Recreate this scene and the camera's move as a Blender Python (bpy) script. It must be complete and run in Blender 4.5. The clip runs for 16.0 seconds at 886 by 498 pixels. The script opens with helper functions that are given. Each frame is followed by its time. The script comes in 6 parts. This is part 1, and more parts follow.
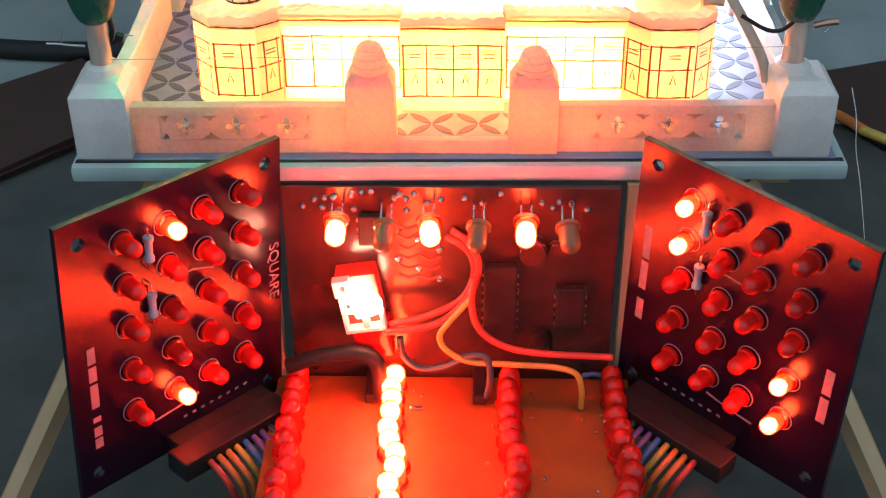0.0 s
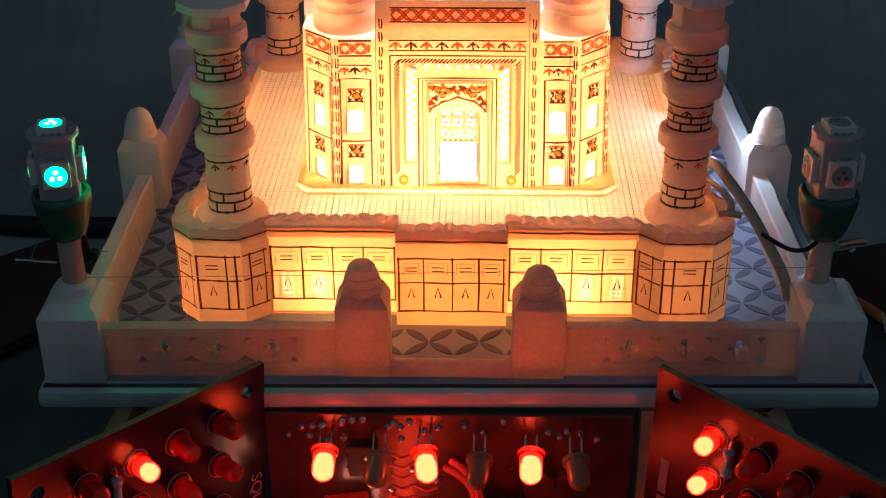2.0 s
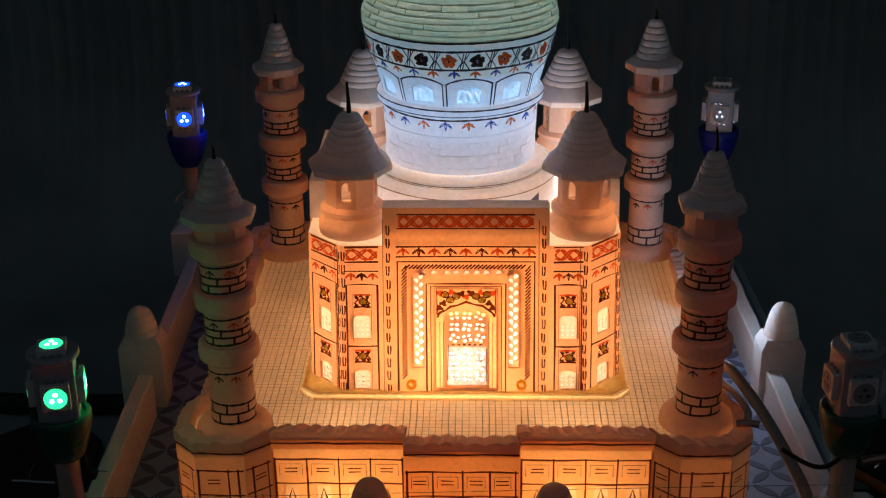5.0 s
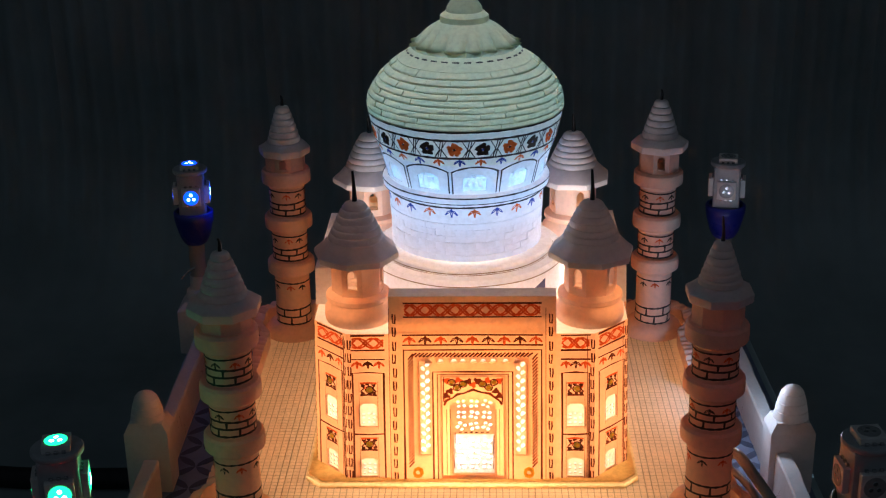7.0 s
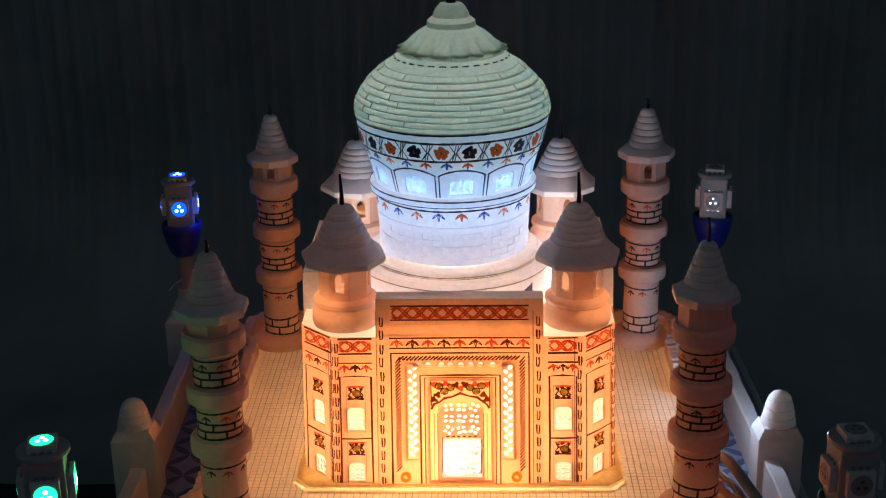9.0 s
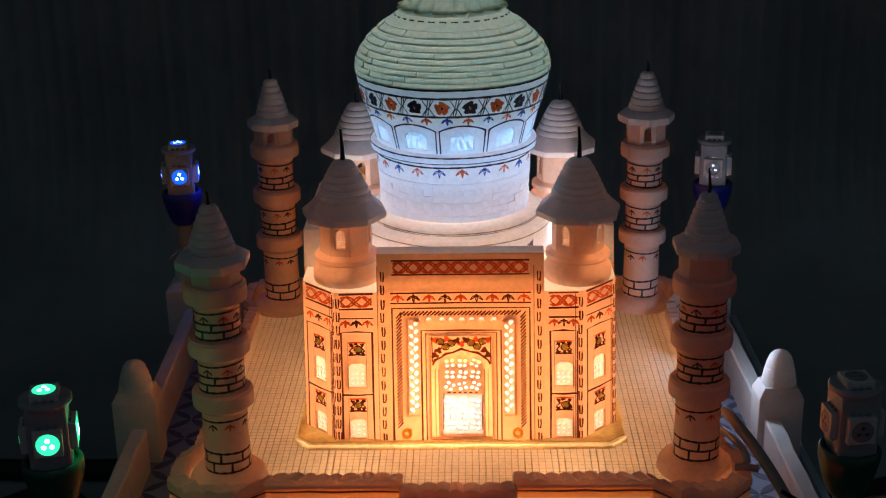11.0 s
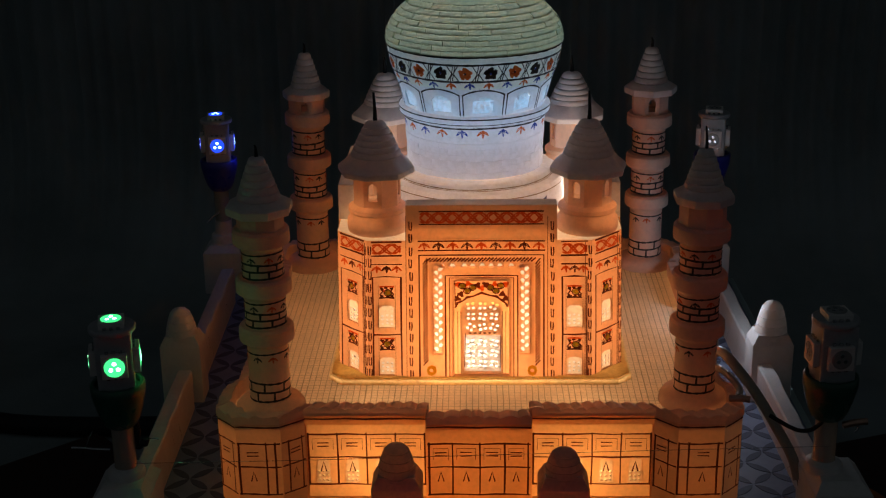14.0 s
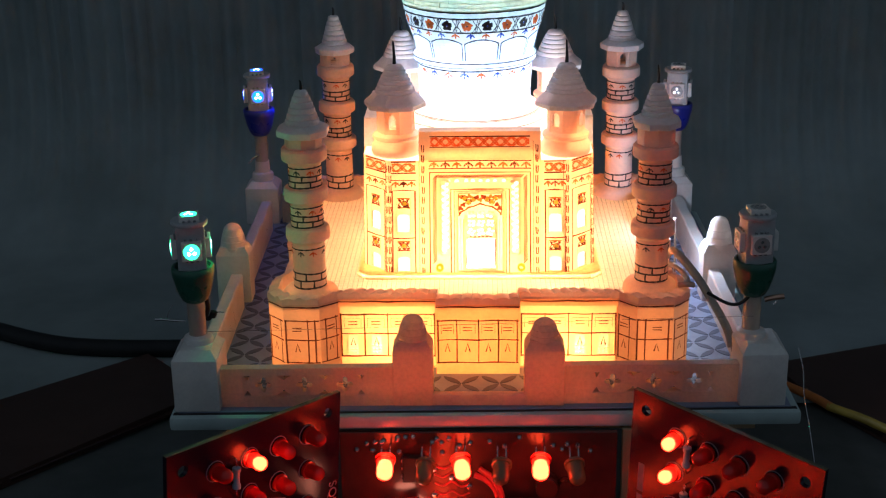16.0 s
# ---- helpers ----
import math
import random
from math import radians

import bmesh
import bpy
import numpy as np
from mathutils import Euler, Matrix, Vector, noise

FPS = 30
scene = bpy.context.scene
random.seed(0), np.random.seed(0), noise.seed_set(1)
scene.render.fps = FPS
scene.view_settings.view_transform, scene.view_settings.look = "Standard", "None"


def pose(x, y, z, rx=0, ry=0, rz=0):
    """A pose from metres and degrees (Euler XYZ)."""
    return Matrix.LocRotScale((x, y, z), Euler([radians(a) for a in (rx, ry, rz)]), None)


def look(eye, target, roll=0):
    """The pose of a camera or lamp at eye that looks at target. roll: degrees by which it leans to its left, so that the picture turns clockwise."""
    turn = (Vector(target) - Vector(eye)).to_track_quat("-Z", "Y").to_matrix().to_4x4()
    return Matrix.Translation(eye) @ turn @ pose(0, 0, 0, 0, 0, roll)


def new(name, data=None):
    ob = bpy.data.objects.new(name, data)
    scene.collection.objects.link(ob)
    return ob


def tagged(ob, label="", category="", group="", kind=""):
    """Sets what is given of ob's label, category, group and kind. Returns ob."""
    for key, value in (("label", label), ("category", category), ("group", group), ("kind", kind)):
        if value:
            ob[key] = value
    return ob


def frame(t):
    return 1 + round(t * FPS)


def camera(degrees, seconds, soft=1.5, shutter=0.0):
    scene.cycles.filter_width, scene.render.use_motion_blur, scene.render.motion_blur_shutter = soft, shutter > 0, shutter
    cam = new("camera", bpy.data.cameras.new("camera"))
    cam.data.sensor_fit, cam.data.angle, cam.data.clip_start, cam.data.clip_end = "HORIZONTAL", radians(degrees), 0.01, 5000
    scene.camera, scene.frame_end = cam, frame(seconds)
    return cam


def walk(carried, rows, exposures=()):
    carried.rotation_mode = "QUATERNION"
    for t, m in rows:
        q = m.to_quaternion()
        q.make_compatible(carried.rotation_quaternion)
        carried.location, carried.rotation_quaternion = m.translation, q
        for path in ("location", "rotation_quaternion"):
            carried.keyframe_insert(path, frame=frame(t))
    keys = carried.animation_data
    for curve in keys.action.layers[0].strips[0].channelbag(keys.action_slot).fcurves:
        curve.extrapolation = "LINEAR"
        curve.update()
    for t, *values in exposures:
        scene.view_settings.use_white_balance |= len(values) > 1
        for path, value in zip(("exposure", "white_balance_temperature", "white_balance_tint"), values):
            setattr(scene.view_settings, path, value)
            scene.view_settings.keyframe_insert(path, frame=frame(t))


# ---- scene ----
cam = camera(35.71, 16.0, soft=1.2)
EXPOSURES = [(0.0, 4.0, 6500, 13), (0.5, 4.15, 6000, 12), (1.0, 2.95, 5850, 13), (1.5, 2.2, 5750, 13), (2.0, 1.1, 6050, 14), (2.5, 0.3, 6350, 15), (3.0, -0.28, 6400, 14),
             (3.5, -0.35, 6400, 15), (4.5, -0.6, 6450, 15), (5.0, -0.45, 6600, 15), (7.5, -0.05, 6200, 16), (9.0, -0.05, 6200, 16), (11.5, -0.5, 6500, 18), (12.5, -0.8, 6800, 18),
             (14.0, -1.0, 7200, 17), (14.5, -0.17, 6400, 18), (15.0, 0.85, 6900, 23), (15.5, 1.3, 6000, 20), (16.0, 1.5, 6280, 17)]
PATH = [
    (0, (0.00705, -0.27373, 0.16072), (-0.00103, -0.02470, -0.00636), -0.50),
    (0.5, (0.00716, -0.26145, 0.16157), (-0.00228, -0.00859, 0.00042), -0.61),
    (1, (0.00617, -0.24879, 0.16353), (-0.00185, 0.00931, 0.01082), -0.33),
    (1.5, (0.00832, -0.24510, 0.16560), (0.00099, 0.01602, 0.01807), -0.26),
    (2, (0.00665, -0.24214, 0.16745), (-0.00169, 0.02093, 0.02349), -0.31),
    (2.5, (0.00569, -0.24190, 0.17390), (-0.00167, 0.02470, 0.03651), -0.21),
    (3, (0.00467, -0.23735, 0.17631), (-0.00284, 0.03185, 0.04412), -0.28),
    (3.5, (0.00493, -0.23517, 0.17640), (-0.00278, 0.03478, 0.04575), -0.32),
    (4, (0.00215, -0.23291, 0.17664), (-0.00558, 0.03945, 0.05109), -0.34),
    (4.5, (0.00358, -0.22843, 0.17887), (-0.00415, 0.04551, 0.05682), -0.48),
    (5, (0.00359, -0.22787, 0.18105), (-0.00412, 0.04724, 0.06165), -0.59),
    (7.5, (0.00463, -0.22328, 0.18961), (-0.00502, 0.05660, 0.08203), -1.03),
    (8, (0.00599, -0.22377, 0.18819), (-0.00224, 0.05690, 0.08256), -0.98),
    (8.5, (0.00344, -0.22593, 0.18765), (-0.00421, 0.05533, 0.08356), -0.89),
    (9, (0.00477, -0.22656, 0.18331), (-0.00260, 0.05500, 0.08002), -0.92),
    (11.5, (0.00373, -0.23336, 0.17356), (-0.00338, 0.04831, 0.07055), -1.05),
    (12, (0.00203, -0.23673, 0.17216), (-0.00535, 0.04494, 0.06919), -0.99),
    (12.5, (0.00271, -0.23925, 0.16735), (-0.00508, 0.04234, 0.06417), -0.88),
    (13, (0.00272, -0.24458, 0.16724), (-0.00533, 0.03678, 0.06346), -0.89),
    (13.5, (0.00101, -0.25330, 0.16773), (-0.00675, 0.02824, 0.06441), -0.84),
    (14, (0.00073, -0.26501, 0.17323), (-0.00756, 0.01681, 0.07074), -0.84),
    (14.5, (0.00163, -0.28655, 0.17271), (-0.00708, -0.00466, 0.07042), -0.83),
    (15, (0.00312, -0.30687, 0.17112), (-0.00580, -0.02530, 0.06797), -0.82),
    (15.5, (0.00367, -0.32757, 0.17471), (-0.00579, -0.04595, 0.07176), -0.89),
    (16, (0.00258, -0.35057, 0.17846), (-0.00681, -0.06894, 0.07551), -0.94),
]
walk(cam, [(t, look(eye, target, roll)) for t, eye, target, roll in PATH], EXPOSURES)

# ------------------------------------------------------------------ world and lamps
world = bpy.data.worlds.new("room")
scene.world = world
world.use_nodes = True
wbg = world.node_tree.nodes["Background"]
wbg.inputs["Color"].default_value = (0.56, 0.74, 0.88, 1)
wbg.inputs["Strength"].default_value = 0.057

CM = 0.01
CY = 8.9           # centre of the model, y in cm
FLOOR_Z = 2.12     # top of the terrace, cm
GROUND = -8.5


def lamp(name, x, y, z, watts, colour, radius=0.4):
    d = bpy.data.lights.new(name, "POINT")
    d.energy, d.color, d.shadow_soft_size = watts, colour, radius * CM
    ob = new(name, d)
    ob.location = (x * CM, y * CM, z * CM)
    return ob


WARM = (1.0, 0.78, 0.52)
COOL = (0.31, 0.64, 1.0)
lamp("warm_bulb", 0.0, CY - 0.7, 3.7, 0.113, WARM, 0.5)
lamp("warm_bulb_low", 0.0, CY - 2.35, 2.85, 0.033, (1.0, 0.90, 0.76), 0.2)
lamp("terrace_bulb", -2.7, 4.1, 0.7, 0.0108, WARM, 0.3)
lamp("terrace_bulb_b", 2.7, 4.1, 0.7, 0.0108, WARM, 0.3)
lamp("terrace_bulb_c", 0.0, 8.6, 0.9, 0.165, WARM, 0.5)
lamp("dome_bulb", 0.0, CY + 0.1, 8.75, 0.0275, COOL, 0.5)
lamp("roof_bulb", 2.62, 9.2, 6.35, 0.0140, (1.0, 0.90, 0.86), 0.15)
lamp("roof_bulb_b", -2.62, 9.2, 6.35, 0.0110, (1.0, 0.90, 0.82), 0.15)
lamp("side_bulb", 6.65, 9.3, 3.1, 0.023, (0.57, 0.76, 1.0), 0.25)

lamp("green_lamp_light", -7.35, 1.2, 4.8, 0.0028, (0.02, 1.0, 0.35), 0.2)
lamp("blue_lamp_light", -7.6, 17.1, 5.2, 0.0022, (0.02, 0.12, 1.0), 0.2)

# ------------------------------------------------------------------ materials


def material(name):
    m = bpy.data.materials.new(name)
    m.use_nodes = True
    m.node_tree.nodes.clear()
    return m, m.node_tree.nodes, m.node_tree.links


def noise_mix(n, l, ca, cb, scale, detail=4.0, rough=0.6, low=0.35, high=0.65):
    tc = n.new("ShaderNodeTexCoord")
    t = n.new("ShaderNodeTexNoise")
    t.inputs["Scale"].default_value = scale
    t.inputs["Detail"].default_value = detail
    t.inputs["Roughness"].default_value = rough
    l.new(tc.outputs["Object"], t.inputs["Vector"])
    r = n.new("ShaderNodeValToRGB")
    r.color_ramp.elements[0].position, r.color_ramp.elements[0].color = low, (*ca, 1)
    r.color_ramp.elements[1].position, r.color_ramp.elements[1].color = high, (*cb, 1)
    l.new(t.outputs["Fac"], r.inputs["Fac"])
    return r.outputs["Color"], t.outputs["Fac"], tc


def bumped(n, l, tc, scale, strength, dist=0.0004):
    t = n.new("ShaderNodeTexNoise")
    t.inputs["Scale"].default_value = scale
    t.inputs["Detail"].default_value = 5
    l.new(tc.outputs["Object"], t.inputs["Vector"])
    b = n.new("ShaderNodeBump")
    b.inputs["Strength"].default_value, b.inputs["Distance"].default_value = strength, dist
    l.new(t.outputs["Fac"], b.inputs["Height"])
    return b.outputs["Normal"]


def plain(name, ca, cb=None, scale=150.0, rough=0.5, metal=0.0, bump=0.25, coat=0.0, spec=0.5, low=0.35, high=0.65):
    """A surface with two tones of noise, fine relief and uneven gloss."""
    m, n, l = material(name)
    cb = cb or tuple(0.72 * c for c in ca)
    col, fac, tc = noise_mix(n, l, ca, cb, scale, low=low, high=high)
    p = n.new("ShaderNodeBsdfPrincipled")
    p.inputs["Metallic"].default_value = metal
    p.inputs["Coat Weight"].default_value = coat
    p.inputs["Specular IOR Level"].default_value = spec
    l.new(col, p.inputs["Base Color"])
    mr = n.new("ShaderNodeMapRange")
    mr.inputs["To Min"].default_value, mr.inputs["To Max"].default_value = max(0.03, rough - 0.12), min(1.0, rough + 0.12)
    l.new(fac, mr.inputs["Value"])
    l.new(mr.outputs["Result"], p.inputs["Roughness"])
    if bump:
        l.new(bumped(n, l, tc, scale * 5, bump), p.inputs["Normal"])
    o = n.new("ShaderNodeOutputMaterial")
    l.new(p.outputs["BSDF"], o.inputs["Surface"])
    return m


def alabaster(name, ca, cb, through_colour, share, scale=90.0, rough=0.45, bump=0.35):
    """Carved soft stone that lets light through."""
    m, n, l = material(name)
    col, fac, tc = noise_mix(n, l, ca, cb, scale)
    nor = bumped(n, l, tc, 420.0, bump, 0.0003)
    p = n.new("ShaderNodeBsdfPrincipled")
    p.inputs["Roughness"].default_value = rough
    p.inputs["Specular IOR Level"].default_value = 0.35
    l.new(col, p.inputs["Base Color"])
    l.new(nor, p.inputs["Normal"])
    t = n.new("ShaderNodeBsdfTranslucent")
    tcol, _, _ = noise_mix(n, l, through_colour, tuple(0.74 * c for c in through_colour), scale * 0.6, detail=8, rough=0.7, low=0.3, high=0.72)
    grain, _, _ = noise_mix(n, l, (1.0, 1.0, 1.0), (0.80, 0.78, 0.75), 900.0, detail=3, low=0.42, high=0.70)
    gm = n.new("ShaderNodeMixRGB")
    gm.blend_type = "MULTIPLY"
    gm.inputs["Fac"].default_value = 1.0
    l.new(tcol, gm.inputs["Color1"])
    l.new(grain, gm.inputs["Color2"])
    l.new(gm.outputs["Color"], t.inputs["Color"])
    l.new(nor, t.inputs["Normal"])
    x = n.new("ShaderNodeMixShader")
    x.inputs["Fac"].default_value = share
    l.new(p.outputs["BSDF"], x.inputs[1])
    l.new(t.outputs["BSDF"], x.inputs[2])
    o = n.new("ShaderNodeOutputMaterial")
    l.new(x.outputs["Shader"], o.inputs["Surface"])
    return m


def glowing(name, colour, strength):
    m, n, l = material(name)
    e = n.new("ShaderNodeEmission")
    e.inputs["Color"].default_value, e.inputs["Strength"].default_value = (*colour, 1), strength
    o = n.new("ShaderNodeOutputMaterial")
    l.new(e.outputs["Emission"], o.inputs["Surface"])
    return m


def clear(name, colour, rough=0.15, share=0.5):
    """Tinted epoxy of an unlit lamp: half see-through, half milky."""
    m, n, l = material(name)
    p = n.new("ShaderNodeBsdfPrincipled")
    p.inputs["Base Color"].default_value = (*colour, 1)
    p.inputs["Roughness"].default_value = rough
    p.inputs["Coat Weight"].default_value = 0.6
    t = n.new("ShaderNodeBsdfTranslucent")
    t.inputs["Color"].default_value = (*colour, 1)
    x = n.new("ShaderNodeMixShader")
    x.inputs["Fac"].default_value = share
    l.new(p.outputs["BSDF"], x.inputs[1])
    l.new(t.outputs["BSDF"], x.inputs[2])
    o = n.new("ShaderNodeOutputMaterial")
    l.new(x.outputs["Shader"], o.inputs["Surface"])
    return m


M_WALL = alabaster("carved_alabaster", (0.81, 0.72, 0.61), (0.71, 0.60, 0.48), (1.0, 0.435, 0.185), 0.47)
M_PORTAL = alabaster("portal_alabaster", (0.81, 0.70, 0.58), (0.71, 0.58, 0.45), (1.0, 0.405, 0.145), 0.435)
M_ROOF = alabaster("roof_alabaster", (0.88, 0.84, 0.79), (0.80, 0.75, 0.70), (1.0, 0.89, 0.80), 0.46)
M_DECK = alabaster("deck_alabaster", (0.93, 0.86, 0.72), (0.84, 0.76, 0.62), (1.0, 0.655, 0.36), 0.60)
M_COURSE = alabaster("base_course_alabaster", (0.90, 0.84, 0.70), (0.80, 0.74, 0.58), (1.0, 0.74, 0.37), 0.86)
M_BELL = alabaster("bell_roof_alabaster", (0.86, 0.84, 0.84), (0.74, 0.72, 0.73), (1.0, 0.85, 0.78), 0.32)
M_THIN = alabaster("thin_alabaster", (0.84, 0.83, 0.78), (0.70, 0.69, 0.64), (0.90, 0.95, 1.0), 0.56)
M_SOLID = alabaster("solid_alabaster", (0.84, 0.82, 0.79), (0.72, 0.70, 0.67), (0.95, 0.84, 0.74), 0.25)
M_FENCE = alabaster("fence_alabaster", (0.84, 0.80, 0.76), (0.72, 0.67, 0.63), (1.0, 0.70, 0.46), 0.60)
M_MINARET = alabaster("minaret_alabaster", (0.84, 0.72, 0.63), (0.72, 0.60, 0.52), (1.0, 0.48, 0.24), 0.38)
M_DOME = alabaster("dome_alabaster", (0.80, 0.83, 0.86), (0.68, 0.72, 0.76), (0.93, 0.93, 1.0), 0.45)
M_GREEN = alabaster("pale_green_alabaster", (0.47, 0.52, 0.38), (0.36, 0.40, 0.27), (1.0, 0.94, 0.60), 0.44, 28.0)
M_CARVE = alabaster("carved_window_rib", (0.80, 0.76, 0.68), (0.70, 0.66, 0.58), (1.0, 0.80, 0.60), 0.62)
M_PLATE = plain("base_marble", (0.44, 0.54, 0.52), (0.34, 0.43, 0.42), 60, 0.3, bump=0.1)
M_INK = plain("black_ink", (0.016, 0.014, 0.016), (0.03, 0.022, 0.02), 400, 0.6, bump=0)
M_THININK = alabaster("thin_black_ink", (0.022, 0.016, 0.016), (0.04, 0.025, 0.02), (0.42, 0.10, 0.035), 0.35, 400, 0.6, 0.0)
M_RED = alabaster("red_ink", (0.48, 0.05, 0.015), (0.60, 0.10, 0.025), (1.0, 0.22, 0.05), 0.6, 400, 0.6, 0.0)
M_BLUE = alabaster("blue_ink", (0.02, 0.035, 0.25), (0.03, 0.06, 0.32), (0.05, 0.12, 0.6), 0.5, 400, 0.6, 0.0)
M_OLIVE = alabaster("green_ink", (0.20, 0.24, 0.04), (0.26, 0.24, 0.05), (0.5, 0.45, 0.05), 0.5, 400, 0.6, 0.0)
M_YELLOW = alabaster("ochre_ink", (0.55, 0.33, 0.02), (0.45, 0.25, 0.02), (0.9, 0.6, 0.05), 0.5, 400, 0.6, 0.0)
M_SCRIBE = plain("scribed_groove", (0.30, 0.21, 0.13), (0.22, 0.15, 0.10), 300, 0.8, bump=0)
M_DECKLINE = plain("deck_groove", (0.56, 0.43, 0.29), (0.45, 0.34, 0.22), 300, 0.8, bump=0)
M_LEAF = plain("grey_blue_inlay", (0.062, 0.070, 0.110), (0.090, 0.100, 0.150), 120, 0.55, bump=0.1)
M_INLAYBASE = plain("white_inlay_sheet", (0.25, 0.29, 0.39), (0.19, 0.22, 0.31), 80, 0.5, bump=0.1)
M_CHIP = plain("white_lamp_chip", (0.72, 0.70, 0.66), (0.62, 0.60, 0.57), 300, 0.45, bump=0)
M_LENS = plain("unlit_lamp_lens", (0.30, 0.31, 0.30), (0.22, 0.23, 0.22), 300, 0.3, bump=0, coat=0.5)
M_GREENLIT = glowing("green_lit_lens", (0.006, 0.80, 0.22), 3.6)
M_BLUELIT = glowing("blue_lit_lens", (0.004, 0.045, 1.0), 4.5)
M_GREENDIE = glowing("green_lit_die", (0.35, 1.0, 0.70), 12.0)
M_BLUEDIE = glowing("blue_lit_die", (0.25, 0.55, 1.0), 12.0)
M_BODY = plain("lamp_circuit_body", (0.40, 0.42, 0.43), (0.30, 0.32, 0.33), 250, 0.4, bump=0.1)
M_GSOCK = plain("dark_green_plastic", (0.012, 0.10, 0.065), (0.008, 0.07, 0.045), 90, 0.3, bump=0.05)
M_BSOCK = plain("dark_blue_plastic", (0.02, 0.03, 0.30), (0.015, 0.02, 0.22), 90, 0.3, bump=0.05)
M_GLASS = clear("clear_resin_tube", (0.55, 0.52, 0.45), 0.1, 0.5)
M_STEEL = plain("tinned_wire", (0.55, 0.55, 0.55), (0.40, 0.40, 0.42), 300, 0.25, metal=1.0, bump=0.1)
M_COPPER = plain("bare_copper", (0.62, 0.36, 0.26), (0.45, 0.27, 0.20), 300, 0.35, metal=1.0, bump=0.2)
M_PCB = plain("dark_purple_board", (0.009, 0.003, 0.014), (0.006, 0.002, 0.010), 60, 0.22, bump=0.05, spec=0.30)
M_PCBEDGE = plain("board_edge", (0.16, 0.13, 0.07), (0.10, 0.08, 0.05), 200, 0.7, bump=0.2)
M_SILK = plain("silkscreen", (0.22, 0.18, 0.20), (0.17, 0.14, 0.16), 300, 0.6, bump=0)
M_BROWNPCB = plain("dark_circuit_board", (0.030, 0.014, 0.013), (0.055, 0.020, 0.016), 70, 0.22, bump=0.15, coat=0.25)
M_ORANGE = plain("orange_phenolic", (0.27, 0.085, 0.014), (0.20, 0.055, 0.010), 40, 0.45, bump=0.12)
M_REDLED = clear("red_epoxy", (0.56, 0.018, 0.011), 0.12, 0.45)
M_CLEARLED = clear("milky_epoxy", (0.22, 0.18, 0.09), 0.15, 0.5)
def lit_epoxy(name, colour):
    """Tinted lamp body that shows the glowing core inside it."""
    m, n, l = material(name)
    a = n.new("ShaderNodeBsdfTransparent")
    a.inputs["Color"].default_value = (1.0, 0.42, 0.34, 1)
    b = n.new("ShaderNodeBsdfTranslucent")
    b.inputs["Color"].default_value = (*colour, 1)
    g = n.new("ShaderNodeBsdfGlossy")
    g.inputs["Roughness"].default_value = 0.1
    x = n.new("ShaderNodeMixShader")
    x.inputs["Fac"].default_value = 0.5
    y = n.new("ShaderNodeMixShader")
    y.inputs["Fac"].default_value = 0.05
    l.new(a.outputs["BSDF"], x.inputs[1])
    l.new(b.outputs["BSDF"], x.inputs[2])
    l.new(x.outputs["Shader"], y.inputs[1])
    l.new(g.outputs["BSDF"], y.inputs[2])
    o = n.new("ShaderNodeOutputMaterial")
    l.new(y.outputs["Shader"], o.inputs["Surface"])
    return m


M_REDLIT = lit_epoxy("lit_red_epoxy", (1.0, 0.03, 0.012))
M_REDCORE = glowing("lit_red_core", (1.0, 0.19, 0.06), 10.0)
M_BAR = glowing("lit_bar", (1.0, 0.30, 0.18), 5.0)
M_BLACKPL = plain("black_plastic", (0.010, 0.010, 0.011), (0.018, 0.017, 0.017), 120, 0.5, bump=0.1, spec=0.25)
M_WHITEPL = plain("white_connector", (0.70, 0.66, 0.62), (0.62, 0.58, 0.55), 200, 0.4, bump=0.05)
M_BLUERES = plain("blue_resistor", (0.16, 0.36, 0.46), (0.12, 0.28, 0.36), 300, 0.4, bump=0)
M_WOOD = plain("pale_stick_wood", (0.52, 0.37, 0.21), (0.40, 0.26, 0.14), 25, 0.65, bump=0.35)
M_DARKWOOD = plain("dark_brown_wood", (0.060, 0.022, 0.014), (0.035, 0.013, 0.009), 12, 0.45, bump=0.3)
M_GROUND = plain("grey_green_cloth", (0.085, 0.086, 0.078), (0.058, 0.060, 0.054), 30, 0.85, bump=0.6)
M_CURTAIN = plain("grey_green_curtain", (0.26, 0.30, 0.292), (0.185, 0.217, 0.210), 14, 0.7, bump=0.4)
M_REDW = plain("red_wire", (0.50, 0.05, 0.03), None, 120, 0.4, bump=0.05)
M_YELW = plain("yellow_wire", (0.48, 0.32, 0.05), None, 120, 0.4, bump=0.05)
M_ORAW = plain("orange_wire", (0.60, 0.17, 0.03), None, 120, 0.4, bump=0.05)
M_GRYW = plain("grey_wire", (0.025, 0.060, 0.075), None, 120, 0.4, bump=0.05)
M_PURW = plain("purple_wire", (0.16, 0.07, 0.24), None, 120, 0.4, bump=0.05)
M_WHTW = plain("white_wire", (0.65, 0.62, 0.60), None, 120, 0.4, bump=0.05)
M_BLUW = plain("blue_wire", (0.05, 0.14, 0.35), None, 120, 0.4, bump=0.05)
M_TUBE = plain("grey_brown_sleeve", (0.40, 0.32, 0.26), (0.30, 0.24, 0.20), 120, 0.5, bump=0.1)

# ------------------------------------------------------------------ mesh helpers (all lengths in cm)


def thing(name, x, y, z, label, category, group="", kind="", rz=0.0):
    ob = new(name)
    ob.empty_display_size = 0.005
    ob.matrix_basis = pose(x * CM, y * CM, z * CM, 0, 0, rz)
    return tagged(ob, label, category, group, kind)


